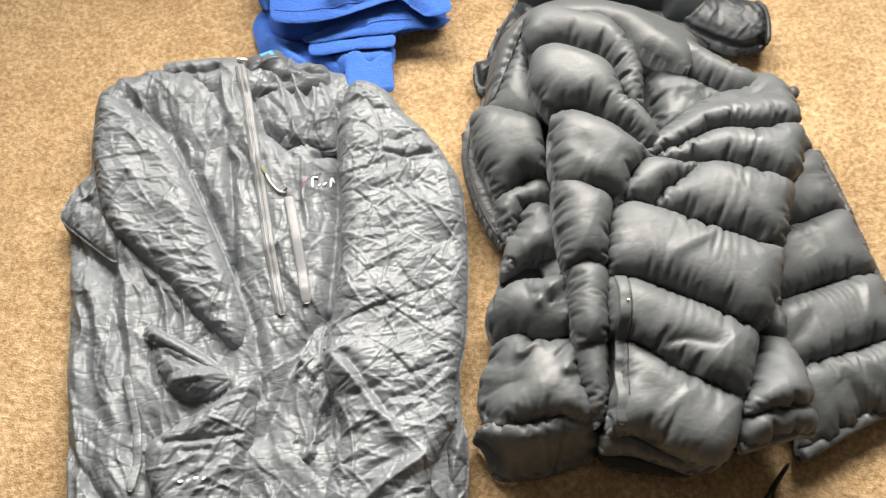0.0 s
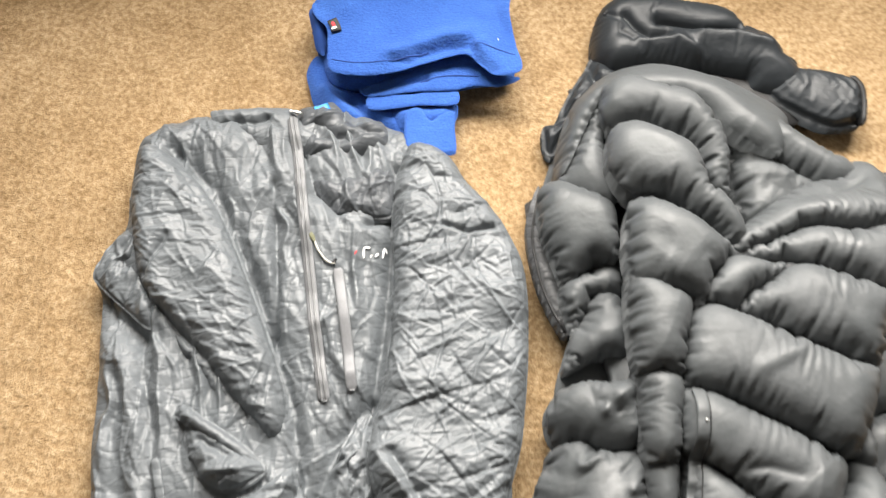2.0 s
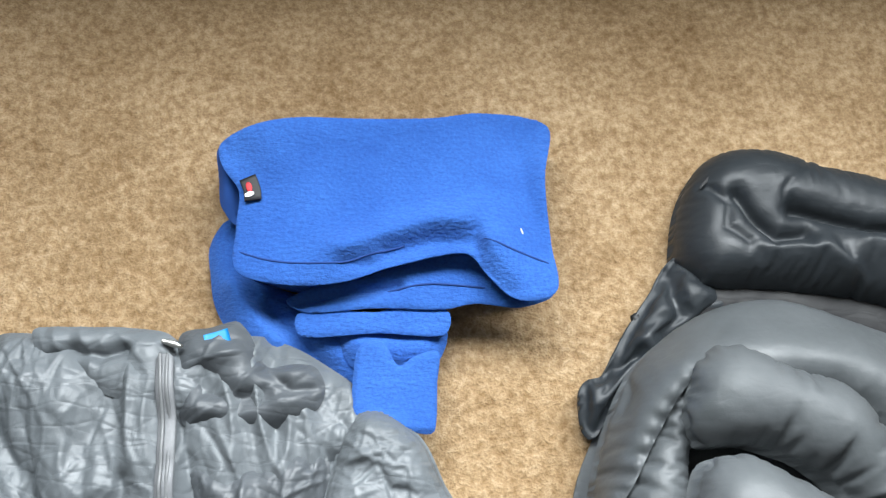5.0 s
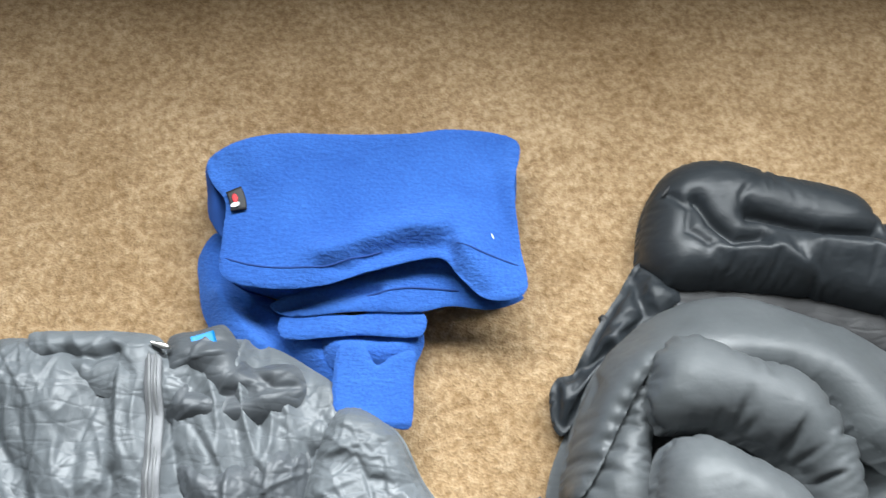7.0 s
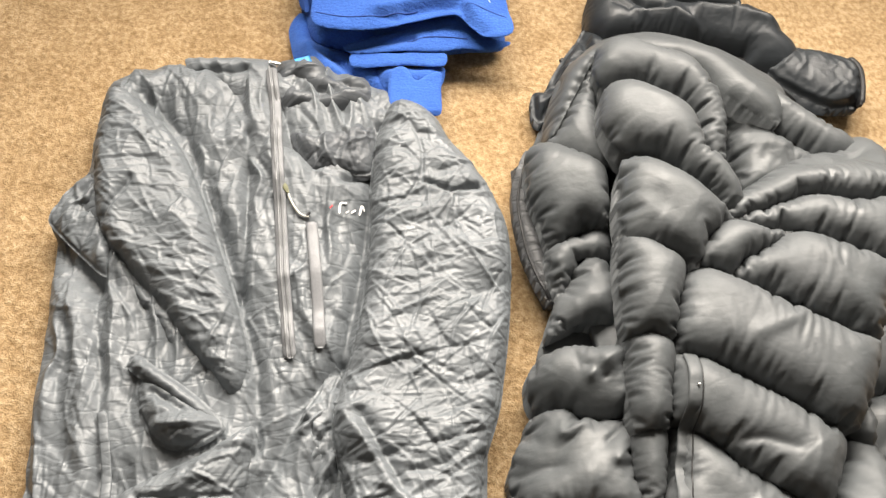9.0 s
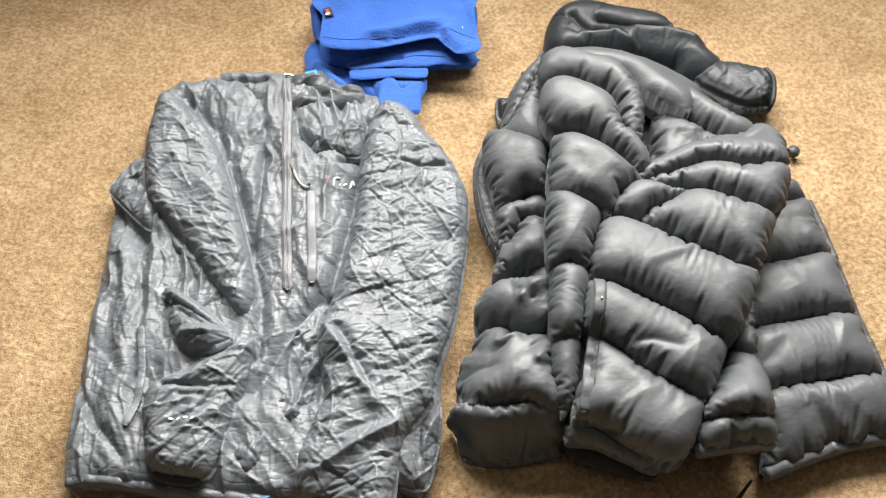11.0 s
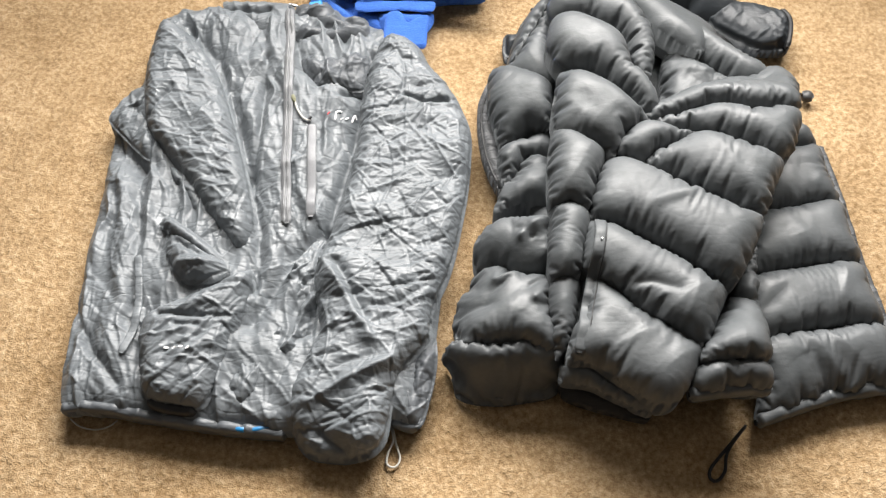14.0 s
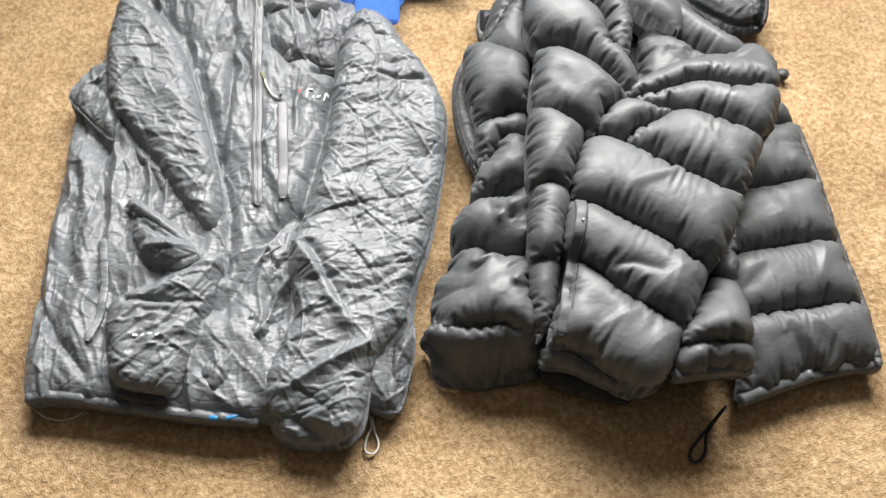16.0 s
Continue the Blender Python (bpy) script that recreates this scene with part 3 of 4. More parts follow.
forearm = cushion("forearm", [(-0.391, 0.212, 0.055), (-0.359, 0.228, 0.065), (-0.326, 0.242, 0.070), (-0.293, 0.255, 0.070), (-0.262, 0.272, 0.070), (-0.230, 0.286, 0.060),
    (-0.237, 0.206, 0.055), (-0.255, 0.141, 0.055), (-0.271, 0.083, 0.055), (-0.291, 0.063, 0.055), (-0.351, 0.072, 0.055), (-0.374, 0.088, 0.055),
    (-0.389, 0.141, 0.055), (-0.396, 0.190, 0.055)], 0.030, 0.03, GREY, grey, res=0.0020, slack=(0.022, 0.022), soften=0.04, depth=0.05,
        relief=with_folds(creased(15, 35, 2000, 0.034, 0.0034, 0.0038, 8, 0.004, 0.04, 0.002),
                          ([(-0.364, 0.205, 0.070), (-0.294, 0.202, 0.070)], -0.006, 0.004),
                          ([(-0.335, 0.188, 0.070), (-0.300, 0.186, 0.070)], -0.007, 0.004)))
cushion("elbow_bulge", [(-0.382, 0.350, 0.062), (-0.360, 0.352, 0.070), (-0.335, 0.338, 0.072), (-0.305, 0.318, 0.072), (-0.274, 0.302, 0.072), (-0.268, 0.285, 0.072), (-0.298, 0.266, 0.074),
    (-0.324, 0.262, 0.074), (-0.350, 0.274, 0.070), (-0.368, 0.301, 0.066)], 0.024, 0.04, GREY, grey, res=0.0020, slack=(0.022, 0.022), depth=0.045,
        relief=with_folds(creased(-30, 40, 1500, 0.035, 0.0036, 0.004, 17, 0, 0.04, 0.002, 0.8), ([(-0.356, 0.335, 0.080), (-0.320, 0.310, 0.080)], -0.010, 0.006), ([(-0.345, 0.290, 0.080), (-0.300, 0.285, 0.080)], 0.008, 0.012)))
cushion("elbow_ridge", [(-0.396, 0.386, 0.055), (-0.380, 0.388, 0.062), (-0.352, 0.366, 0.072), (-0.320, 0.343, 0.072), (-0.290, 0.318, 0.072), (-0.268, 0.294, 0.068), (-0.280, 0.290, 0.068),
    (-0.310, 0.308, 0.072), (-0.342, 0.332, 0.072), (-0.372, 0.354, 0.068), (-0.394, 0.372, 0.058)], 0.013, 0.012, GREY, grey, res=0.0020, slack=(0.022, 0.022), depth=0.04,
        relief=creased(-35, 20, 600, 0.03, 0.0015, 0.005, 18, 0, 0.04, 0.001, 0.5))
sleeve_right = cushion("sleeve", [(-0.046, 0.774, 0.055), (-0.017, 0.781, 0.055), (0.020, 0.754, 0.055), (0.044, 0.707, 0.055), (0.083, 0.651, 0.055), (0.110, 0.586, 0.055),
    (0.116, 0.543, 0.055), (0.110, 0.456, 0.055), (0.096, 0.368, 0.055), (0.080, 0.295, 0.055), (0.055, 0.226, 0.055), (0.049, 0.180, 0.055),
    (0.012, 0.125, 0.055), (0.001, 0.092, 0.055), (-0.005, 0.058, 0.055), (-0.013, 0.020, 0.055), (-0.035, -0.001, 0.055), (-0.078, -0.002, 0.030),
    (-0.124, 0.004, 0.030), (-0.147, 0.027, 0.030), (-0.154, 0.062, 0.055), (-0.154, 0.105, 0.055), (-0.136, 0.151, 0.055), (-0.121, 0.197, 0.055),
    (-0.135, 0.285, 0.055), (-0.108, 0.389, 0.055), (-0.092, 0.467, 0.055), (-0.083, 0.549, 0.055), (-0.078, 0.648, 0.055), (-0.065, 0.727, 0.055)], 0.036, 0.032, GREY, grey, res=0.0020, slack=(0.022, 0.022), soften=0.04, depth=0.055,
        relief=with_folds(creased(-20, 50, 1700, 0.040, 0.0027, 0.0036, 9, 0, 0.05, 0.002),
                          ([(-0.001, 0.627, 0.100), (0.034, 0.610, 0.100), (0.073, 0.617, 0.100)], -0.009, 0.004), ([(-0.124, 0.301, 0.100), (-0.076, 0.233, 0.100), (-0.039, 0.168, 0.100)], 0.012, 0.012),
                          ([(-0.097, 0.292, 0.100), (-0.049, 0.205, 0.100)], -0.012, 0.008), ([(-0.123, 0.068, 0.100), (-0.077, 0.098, 0.100), (-0.005, 0.133, 0.100)], 0.012, 0.01),
                          ([(-0.071, 0.007, 0.100), (-0.104, 0.027, 0.100)], -0.012, 0.01)))
front = (body, collar_left, collar_right, flap)
zip_line = [(-0.223, 0.833, 0.075), (-0.215, 0.763, 0.075), (-0.211, 0.696, 0.075), (-0.206, 0.620, 0.075), (-0.202, 0.546, 0.075), (-0.195, 0.454, 0.075),
    (-0.188, 0.377, 0.075)]
strip("zip", zip_line, 0.017, 0.005, ZIP, grey, "pale grey zip tape", over=front, lift=0.005)
for side in (-0.0028, 0.0028):
    strip("zip_coil", [(x + side, y, z) for x, y, z in zip_line], 0.0034, 0.003, ZIP_COIL, grey, over=front, lift=0.0085)
strip("pocket_zip", [(-0.162, 0.575, 0.065), (-0.155, 0.495, 0.065), (-0.149, 0.389, 0.065)], 0.016, 0.004, ZIP, grey, "pale grey pocket zip tape", over=front, lift=0.005)
strip("side_pocket_zip", [(-0.421, 0.318, 0.060), (-0.410, 0.262, 0.060), (-0.406, 0.213, 0.060), (-0.408, 0.185, 0.060), (-0.415, 0.148, 0.060)], 0.013, 0.005, GREY, grey, "side pocket zip under a flap", over=front, lift=0.003, ripple=0.5)
strip("hem", [(-0.500, 0.069, 0.028), (-0.465, 0.073, 0.028), (-0.421, 0.069, 0.028), (-0.386, 0.062, 0.028), (-0.309, 0.051, 0.028), (-0.232, 0.041, 0.028),
    (-0.160, 0.035, 0.028)], 0.018, 0.036, GREY_SHADED, grey, ripple=0.25)
strip("hem", [(-0.007, 0.063, 0.022), (0.015, 0.054, 0.022), (0.034, 0.050, 0.022)], 0.02, 0.026, GREY_SHADED, grey, ripple=0.3)
strip("lining", [(-0.235, 0.039, 0.042), (-0.216, 0.037, 0.042), (-0.196, 0.039, 0.042), (-0.163, 0.049, 0.042)], 0.008, 0.010, LINING, grey, "bright blue lining showing at the hem", ripple=0.4)
strip("cuff", [(-0.366, 0.079, 0.045), (-0.345, 0.070, 0.045), (-0.315, 0.064, 0.045), (-0.291, 0.065, 0.045)], 0.018, 0.03, BLACK, grey, "dark elastic cuff")
strip("collar_loop", [(-0.187, 0.844, 0.074), (-0.176, 0.847, 0.074), (-0.164, 0.851, 0.074)], 0.014, 0.0015, BLUE_BAND, grey, "bright blue hanging loop", blunt=True, crown=0.2)
loop("hem_cord", [(-0.007, 0.057, 0.004), (-0.003, 0.035, 0.004), (-0.010, 0.016, 0.004), (-0.011, -0.001, 0.004), (0.001, -0.005, 0.004), (0.008, 0.008, 0.004),
    (0.001, 0.031, 0.004), (-0.003, 0.048, 0.004)], 0.0035, CORD, grey, "pale elastic drawcord loop")
strip("hem_cord", [(-0.496, 0.064, 0.004), (-0.479, 0.052, 0.004), (-0.455, 0.047, 0.004), (-0.435, 0.052, 0.004), (-0.423, 0.062, 0.004)], 0.0025, 0.0025, CORD, grey, "pale elastic drawcord loop", crown=1)
strip("zip_pull", [(-0.227, 0.845, 0.076), (-0.216, 0.842, 0.076), (-0.207, 0.839, 0.076)], 0.007, 0.005, METAL, grey, "white metal zip pull")
strip("pull_cord", [(-0.197, 0.631, 0.085), (-0.191, 0.608, 0.085), (-0.178, 0.587, 0.085), (-0.165, 0.581, 0.085)], 0.0035, 0.0035, CORD, grey, "pale zip pull cord", crown=1, over=front, lift=0.004)
strip("pocket_pull", [(-0.201, 0.633, 0.085), (-0.194, 0.617, 0.085)], 0.008, 0.005, OLIVE, grey, "olive cord grip", over=front, lift=0.006)
strip("pocket_slider", [(-0.169, 0.583, 0.085), (-0.163, 0.588, 0.085)], 0.006, 0.006, LABEL_BLACK, grey, over=front, lift=0.005)


def bar_mark(parent, points, width, over, mat=None):
    strip("printed_mark", points, width, 0.0012, mat or PRINT, parent, over=over, lift=0.0015, step=0.002)


bar_mark(grey, [(-0.136, 0.594, 0.060), (-0.132, 0.599, 0.060)], 0.0035, front, RED)
for mark in ([(-0.123, 0.590, 0.060), (-0.121, 0.605, 0.060), (-0.112, 0.605, 0.060)], [(-0.114, 0.592, 0.060), (-0.109, 0.595, 0.060)], [(-0.106, 0.592, 0.060), (-0.100, 0.599, 0.060)], [(-0.095, 0.593, 0.060), (-0.091, 0.608, 0.060), (-0.088, 0.602, 0.060)]):
    bar_mark(grey, mark, 0.0035, front)
for mark in ([(-0.343, 0.147, 0.080), (-0.336, 0.147, 0.080)], [(-0.331, 0.146, 0.080), (-0.324, 0.147, 0.080)], [(-0.320, 0.147, 0.080), (-0.314, 0.148, 0.080)], [(-0.309, 0.144, 0.080), (-0.303, 0.147, 0.080)]):
    bar_mark(grey, mark, 0.005, (forearm,))

# ---- charcoal down jacket ----
down = thing("down_jacket", "puffy charcoal down jacket with stitched baffles lying folded on carpet", "jacket")


def baffle(points, height=0.035, rim=0.045, seed=0, name="baffle", mat=None, depth=0.07, gather=0.007, amount=0.003, lines=(), crush=0.0, slack=(0.11, 0.11)):
    points = [(x, y, max(z - 0.006, 0.01)) for x, y, z in points]
    soft = puffy(amount, 0.08, seed)
    if crush:
        soft = both(soft, creased(25, 40, 700, 0.040, crush, 0.008, seed + 90))
    return cushion(name, points, 0.74 * height + 0.006, 0.8 * rim, mat or DOWN, down, res=0.0025, slack=slack, steps=60, press=0.000010, weight=0.0, bend=0.045, after=0.6, even=0.30, seedling=1.0, gather=gather, gather_size=0.009, reach=0.012,
                   relief=with_folds(both(soft, creased(55, 22, 220, 0.030, 0.0032, 0.009, seed + 50, facet=0)), *lines), depth=depth, tuck=0.15, swell=0.85)


cushion("back_panel", [(0.179, 0.736, 0.012), (0.163, 0.656, 0.012), (0.186, 0.484, 0.012), (0.145, 0.382, 0.012), (0.124, 0.246, 0.012), (0.122, 0.140, 0.012),
    (0.253, 0.140, 0.012), (0.392, 0.122, 0.012), (0.463, 0.131, 0.012), (0.564, 0.113, 0.012), (0.729, 0.150, 0.012), (0.737, 0.461, 0.012),
    (0.704, 0.644, 0.012), (0.652, 0.737, 0.012), (0.528, 0.815, 0.012), (0.368, 0.870, 0.012), (0.255, 0.850, 0.012)], 0.02, 0.05, DOWN, down, depth=0.012)
cushion("inner_panel", [(0.215, 0.690, 0.040), (0.250, 0.765, 0.040), (0.310, 0.800, 0.040), (0.400, 0.790, 0.040), (0.500, 0.710, 0.040), (0.560, 0.620, 0.040),
    (0.570, 0.420, 0.040), (0.520, 0.260, 0.040), (0.450, 0.140, 0.040), (0.262, 0.160, 0.080), (0.225, 0.300, 0.095), (0.205, 0.500, 0.050)], 0.02, 0.05, DOWN, down, res=0.006, depth=0.038)
# front body, down the open edge
baffle([(0.251, 0.790, 0.140), (0.260, 0.765, 0.120), (0.251, 0.716, 0.120), (0.257, 0.670, 0.120), (0.257, 0.630, 0.120), (0.224, 0.627, 0.110),
    (0.194, 0.645, 0.100), (0.172, 0.673, 0.090), (0.192, 0.694, 0.110), (0.227, 0.752, 0.120)], 0.022, 0.03, seed=101, gather=0.004)
baffle([(0.150, 0.671, 0.090), (0.193, 0.677, 0.090), (0.247, 0.627, 0.120), (0.250, 0.584, 0.120), (0.242, 0.537, 0.120), (0.212, 0.536, 0.090),
    (0.168, 0.515, 0.090), (0.153, 0.559, 0.090), (0.142, 0.608, 0.090)], 0.045, seed=2)
baffle([(0.164, 0.519, 0.080), (0.208, 0.537, 0.080), (0.238, 0.561, 0.080), (0.254, 0.555, 0.080), (0.248, 0.485, 0.080), (0.211, 0.494, 0.080),
    (0.186, 0.462, 0.080), (0.171, 0.445, 0.080), (0.158, 0.485, 0.080)], 0.03, seed=3)
baffle([(0.211, 0.500, 0.080), (0.239, 0.496, 0.080), (0.251, 0.474, 0.080), (0.247, 0.405, 0.080), (0.198, 0.405, 0.080), (0.151, 0.389, 0.080),
    (0.162, 0.429, 0.080), (0.186, 0.468, 0.080)], 0.04, 0.04, seed=4, crush=0.004)
baffle([(0.117, 0.333, 0.070), (0.137, 0.359, 0.085), (0.173, 0.368, 0.100), (0.209, 0.362, 0.110), (0.243, 0.358, 0.110), (0.240, 0.279, 0.095), (0.196, 0.269, 0.090),
    (0.158, 0.284, 0.080), (0.125, 0.293, 0.065)], 0.045, 0.04, seed=5, crush=0.002, slack=(0.09, 0.09),
       lines=(([(0.186, 0.318, 0.100), (0.212, 0.338, 0.100), (0.238, 0.352, 0.100)], 0.012, 0.007), ([(0.172, 0.345, 0.100), (0.188, 0.330, 0.100), (0.205, 0.318, 0.100)], -0.006, 0.007),
              ([(0.213, 0.283, 0.100), (0.236, 0.312, 0.100)], 0.008, 0.006), ([(0.125, 0.312, 0.100), (0.142, 0.306, 0.100)], -0.008, 0.005)))
baffle([(0.117, 0.283, 0.060), (0.154, 0.292, 0.078), (0.197, 0.274, 0.085), (0.239, 0.265, 0.090), (0.240, 0.207, 0.085), (0.237, 0.140, 0.105), (0.194, 0.153, 0.105),
    (0.152, 0.154, 0.100), (0.101, 0.160, 0.080), (0.086, 0.206, 0.045), (0.094, 0.234, 0.050), (0.110, 0.264, 0.055)], 0.050, 0.05, seed=6, crush=0.002, slack=(0.08, 0.08),
       lines=(([(0.148, 0.252, 0.100), (0.172, 0.259, 0.100), (0.196, 0.272, 0.100)], 0.010, 0.006), ([(0.205, 0.214, 0.100), (0.222, 0.230, 0.100), (0.237, 0.252, 0.100)], 0.012, 0.007),
              ([(0.100, 0.208, 0.100), (0.140, 0.214, 0.100)], -0.008, 0.008), ([(0.200, 0.237, 0.100), (0.225, 0.258, 0.100)], -0.008, 0.006)))
baffle([(0.086, 0.166, 0.076), (0.136, 0.160, 0.098), (0.197, 0.158, 0.104), (0.243, 0.148, 0.104), (0.246, 0.109, 0.020), (0.194, 0.095, 0.016), (0.156, 0.090, 0.016),
    (0.110, 0.093, 0.016), (0.091, 0.103, 0.016), (0.082, 0.139, 0.020), (0.070, 0.156, 0.020)], 0.010, 0.05, seed=7, depth=0.016, gather=0.005, slack=(0.10, 0.10), crush=0.0025,
       lines=(([(0.075, 0.158, 0.050), (0.100, 0.152, 0.050)], 0.008, 0.005),))
# middle column
baffle([(0.263, 0.815, 0.150), (0.296, 0.825, 0.150), (0.336, 0.807, 0.150), (0.384, 0.789, 0.150), (0.412, 0.750, 0.150), (0.426, 0.691, 0.150),
    (0.416, 0.625, 0.150), (0.401, 0.598, 0.150), (0.386, 0.644, 0.150), (0.372, 0.699, 0.150), (0.347, 0.721, 0.150), (0.300, 0.739, 0.150),
    (0.259, 0.740, 0.150), (0.246, 0.767, 0.150)], 0.04, seed=9)
baffle([(0.252, 0.721, 0.170), (0.285, 0.728, 0.170), (0.323, 0.711, 0.170), (0.362, 0.683, 0.170), (0.377, 0.645, 0.170), (0.377, 0.624, 0.170),
    (0.395, 0.604, 0.170), (0.415, 0.551, 0.170), (0.401, 0.519, 0.170), (0.373, 0.550, 0.170), (0.340, 0.582, 0.170), (0.305, 0.604, 0.170),
    (0.271, 0.613, 0.170), (0.251, 0.632, 0.170), (0.238, 0.666, 0.170)], 0.05, seed=10)
baffle([(0.260, 0.599, 0.170), (0.295, 0.603, 0.170), (0.342, 0.573, 0.170), (0.370, 0.544, 0.170), (0.396, 0.516, 0.170), (0.359, 0.487, 0.170),
    (0.335, 0.443, 0.170), (0.312, 0.456, 0.170), (0.272, 0.466, 0.170), (0.247, 0.478, 0.170), (0.242, 0.532, 0.170)], 0.045, seed=11)
baffle([(0.241, 0.496, 0.160), (0.277, 0.496, 0.160), (0.306, 0.468, 0.160), (0.325, 0.454, 0.160), (0.305, 0.399, 0.160), (0.290, 0.353, 0.160),
    (0.259, 0.358, 0.160), (0.231, 0.363, 0.160)], 0.045, seed=12)
baffle([(0.234, 0.372, 0.140), (0.262, 0.372, 0.140), (0.291, 0.362, 0.140), (0.295, 0.339, 0.140), (0.286, 0.300, 0.140), (0.272, 0.247, 0.140),
    (0.245, 0.242, 0.140), (0.227, 0.247, 0.140)], 0.045, 0.04, seed=13)
baffle([(0.231, 0.260, 0.110), (0.275, 0.257, 0.110), (0.273, 0.220, 0.110), (0.265, 0.183, 0.110), (0.253, 0.147, 0.110), (0.234, 0.136, 0.110),
    (0.226, 0.201, 0.110)], 0.04, 0.035, seed=14)
# yoke, shoulder and the hollow under the sleeve
yoke = baffle([(0.177, 0.693, 0.070), (0.192, 0.757, 0.070), (0.223, 0.820, 0.080), (0.280, 0.864, 0.095), (0.349, 0.880, 0.100), (0.417, 0.862, 0.100),
    (0.476, 0.836, 0.100), (0.527, 0.794, 0.100), (0.560, 0.766, 0.090), (0.509, 0.680, 0.145), (0.475, 0.693, 0.145), (0.451, 0.713, 0.145),
    (0.432, 0.732, 0.145), (0.415, 0.765, 0.145), (0.377, 0.789, 0.145), (0.319, 0.794, 0.145), (0.278, 0.803, 0.145), (0.250, 0.790, 0.145),
    (0.225, 0.750, 0.130), (0.189, 0.689, 0.120)], 0.022, 0.05, seed=15, gather=0.001, slack=(0.02, 0.02))
baffle([(0.476, 0.793, 0.110), (0.515, 0.773, 0.110), (0.567, 0.711, 0.110), (0.646, 0.655, 0.110), (0.624, 0.636, 0.110), (0.578, 0.621, 0.110),
    (0.523, 0.663, 0.110), (0.477, 0.723, 0.110)], 0.04, seed=16)
baffle([(0.475, 0.741, 0.100), (0.530, 0.677, 0.100), (0.579, 0.629, 0.100), (0.508, 0.602, 0.100), (0.450, 0.581, 0.100), (0.443, 0.627, 0.100),
    (0.452, 0.693, 0.100)], 0.03, 0.04, seed=17, crush=0.004)
# back panel
baffle([(0.679, 0.601, 0.060), (0.699, 0.576, 0.060), (0.710, 0.544, 0.060), (0.671, 0.534, 0.060), (0.644, 0.544, 0.060), (0.661, 0.582, 0.060)], 0.03, seed=18, depth=0.055)
baffle([(0.632, 0.532, 0.060), (0.672, 0.537, 0.060), (0.709, 0.544, 0.060), (0.717, 0.485, 0.060), (0.723, 0.431, 0.060), (0.669, 0.422, 0.060),
    (0.581, 0.403, 0.060), (0.593, 0.476, 0.060)], seed=19, depth=0.055, gather=0.003)
baffle([(0.571, 0.400, 0.060), (0.649, 0.418, 0.060), (0.722, 0.429, 0.060), (0.728, 0.371, 0.060), (0.731, 0.318, 0.060), (0.646, 0.308, 0.060),
    (0.544, 0.288, 0.060), (0.555, 0.355, 0.060)], seed=20, depth=0.055, gather=0.003)
baffle([(0.543, 0.283, 0.060), (0.627, 0.304, 0.060), (0.731, 0.316, 0.060), (0.739, 0.264, 0.060), (0.746, 0.211, 0.060), (0.669, 0.203, 0.060),
    (0.553, 0.185, 0.060), (0.535, 0.234, 0.060)], seed=21, depth=0.055, gather=0.004)
baffle([(0.552, 0.181, 0.060), (0.651, 0.199, 0.060), (0.754, 0.214, 0.045), (0.764, 0.164, 0.035), (0.762, 0.114, 0.035), (0.710, 0.110, 0.035),
    (0.648, 0.098, 0.035), (0.593, 0.080, 0.035), (0.541, 0.061, 0.035), (0.547, 0.108, 0.050)], 0.03, seed=22, depth=0.03, gather=0.009, amount=0.006)
# upper sleeve laid across
across = []
across.append(baffle([(0.373, 0.517, 0.165), (0.425, 0.566, 0.140), (0.526, 0.629, 0.110), (0.591, 0.650, 0.100), (0.625, 0.675, 0.100), (0.658, 0.669, 0.100),
    (0.666, 0.615, 0.120), (0.644, 0.543, 0.165), (0.627, 0.540, 0.165), (0.572, 0.540, 0.165), (0.509, 0.549, 0.165), (0.452, 0.529, 0.165),
    (0.405, 0.518, 0.165)], 0.035, 0.03, seed=23, gather=0.007))
across.append(baffle([(0.396, 0.518, 0.165), (0.452, 0.532, 0.165), (0.509, 0.547, 0.165), (0.572, 0.538, 0.165), (0.638, 0.538, 0.165), (0.637, 0.504, 0.165),
    (0.618, 0.459, 0.165), (0.595, 0.440, 0.165), (0.559, 0.459, 0.165), (0.500, 0.487, 0.165), (0.466, 0.498, 0.165), (0.430, 0.503, 0.165)], 0.035, 0.035, seed=24, gather=0.007))
across.append(baffle([(0.322, 0.452, 0.165), (0.347, 0.481, 0.165), (0.386, 0.512, 0.165), (0.430, 0.503, 0.165), (0.476, 0.493, 0.165), (0.445, 0.475, 0.165),
    (0.398, 0.453, 0.165), (0.378, 0.436, 0.165), (0.344, 0.448, 0.165)], 0.03, 0.03, seed=25))
across.append(baffle([(0.379, 0.436, 0.160), (0.427, 0.469, 0.160), (0.480, 0.495, 0.160), (0.536, 0.476, 0.160), (0.595, 0.445, 0.160), (0.601, 0.435, 0.160),
    (0.579, 0.389, 0.160), (0.555, 0.343, 0.160), (0.525, 0.353, 0.160), (0.477, 0.378, 0.160), (0.429, 0.409, 0.160)], 0.04, 0.05, seed=26))
across.append(baffle([(0.301, 0.392, 0.155), (0.318, 0.434, 0.155), (0.346, 0.450, 0.155), (0.380, 0.436, 0.155), (0.430, 0.407, 0.155), (0.478, 0.378, 0.155),
    (0.526, 0.353, 0.155), (0.556, 0.343, 0.155), (0.535, 0.292, 0.155), (0.498, 0.232, 0.155), (0.467, 0.244, 0.155), (0.421, 0.272, 0.155),
    (0.358, 0.311, 0.155), (0.309, 0.333, 0.155), (0.291, 0.341, 0.155)], 0.04, 0.05, seed=27, gather=0.006,
       lines=(([(0.385, 0.347, 0.170), (0.429, 0.362, 0.170), (0.456, 0.372, 0.170)], 0.006, 0.008),)))
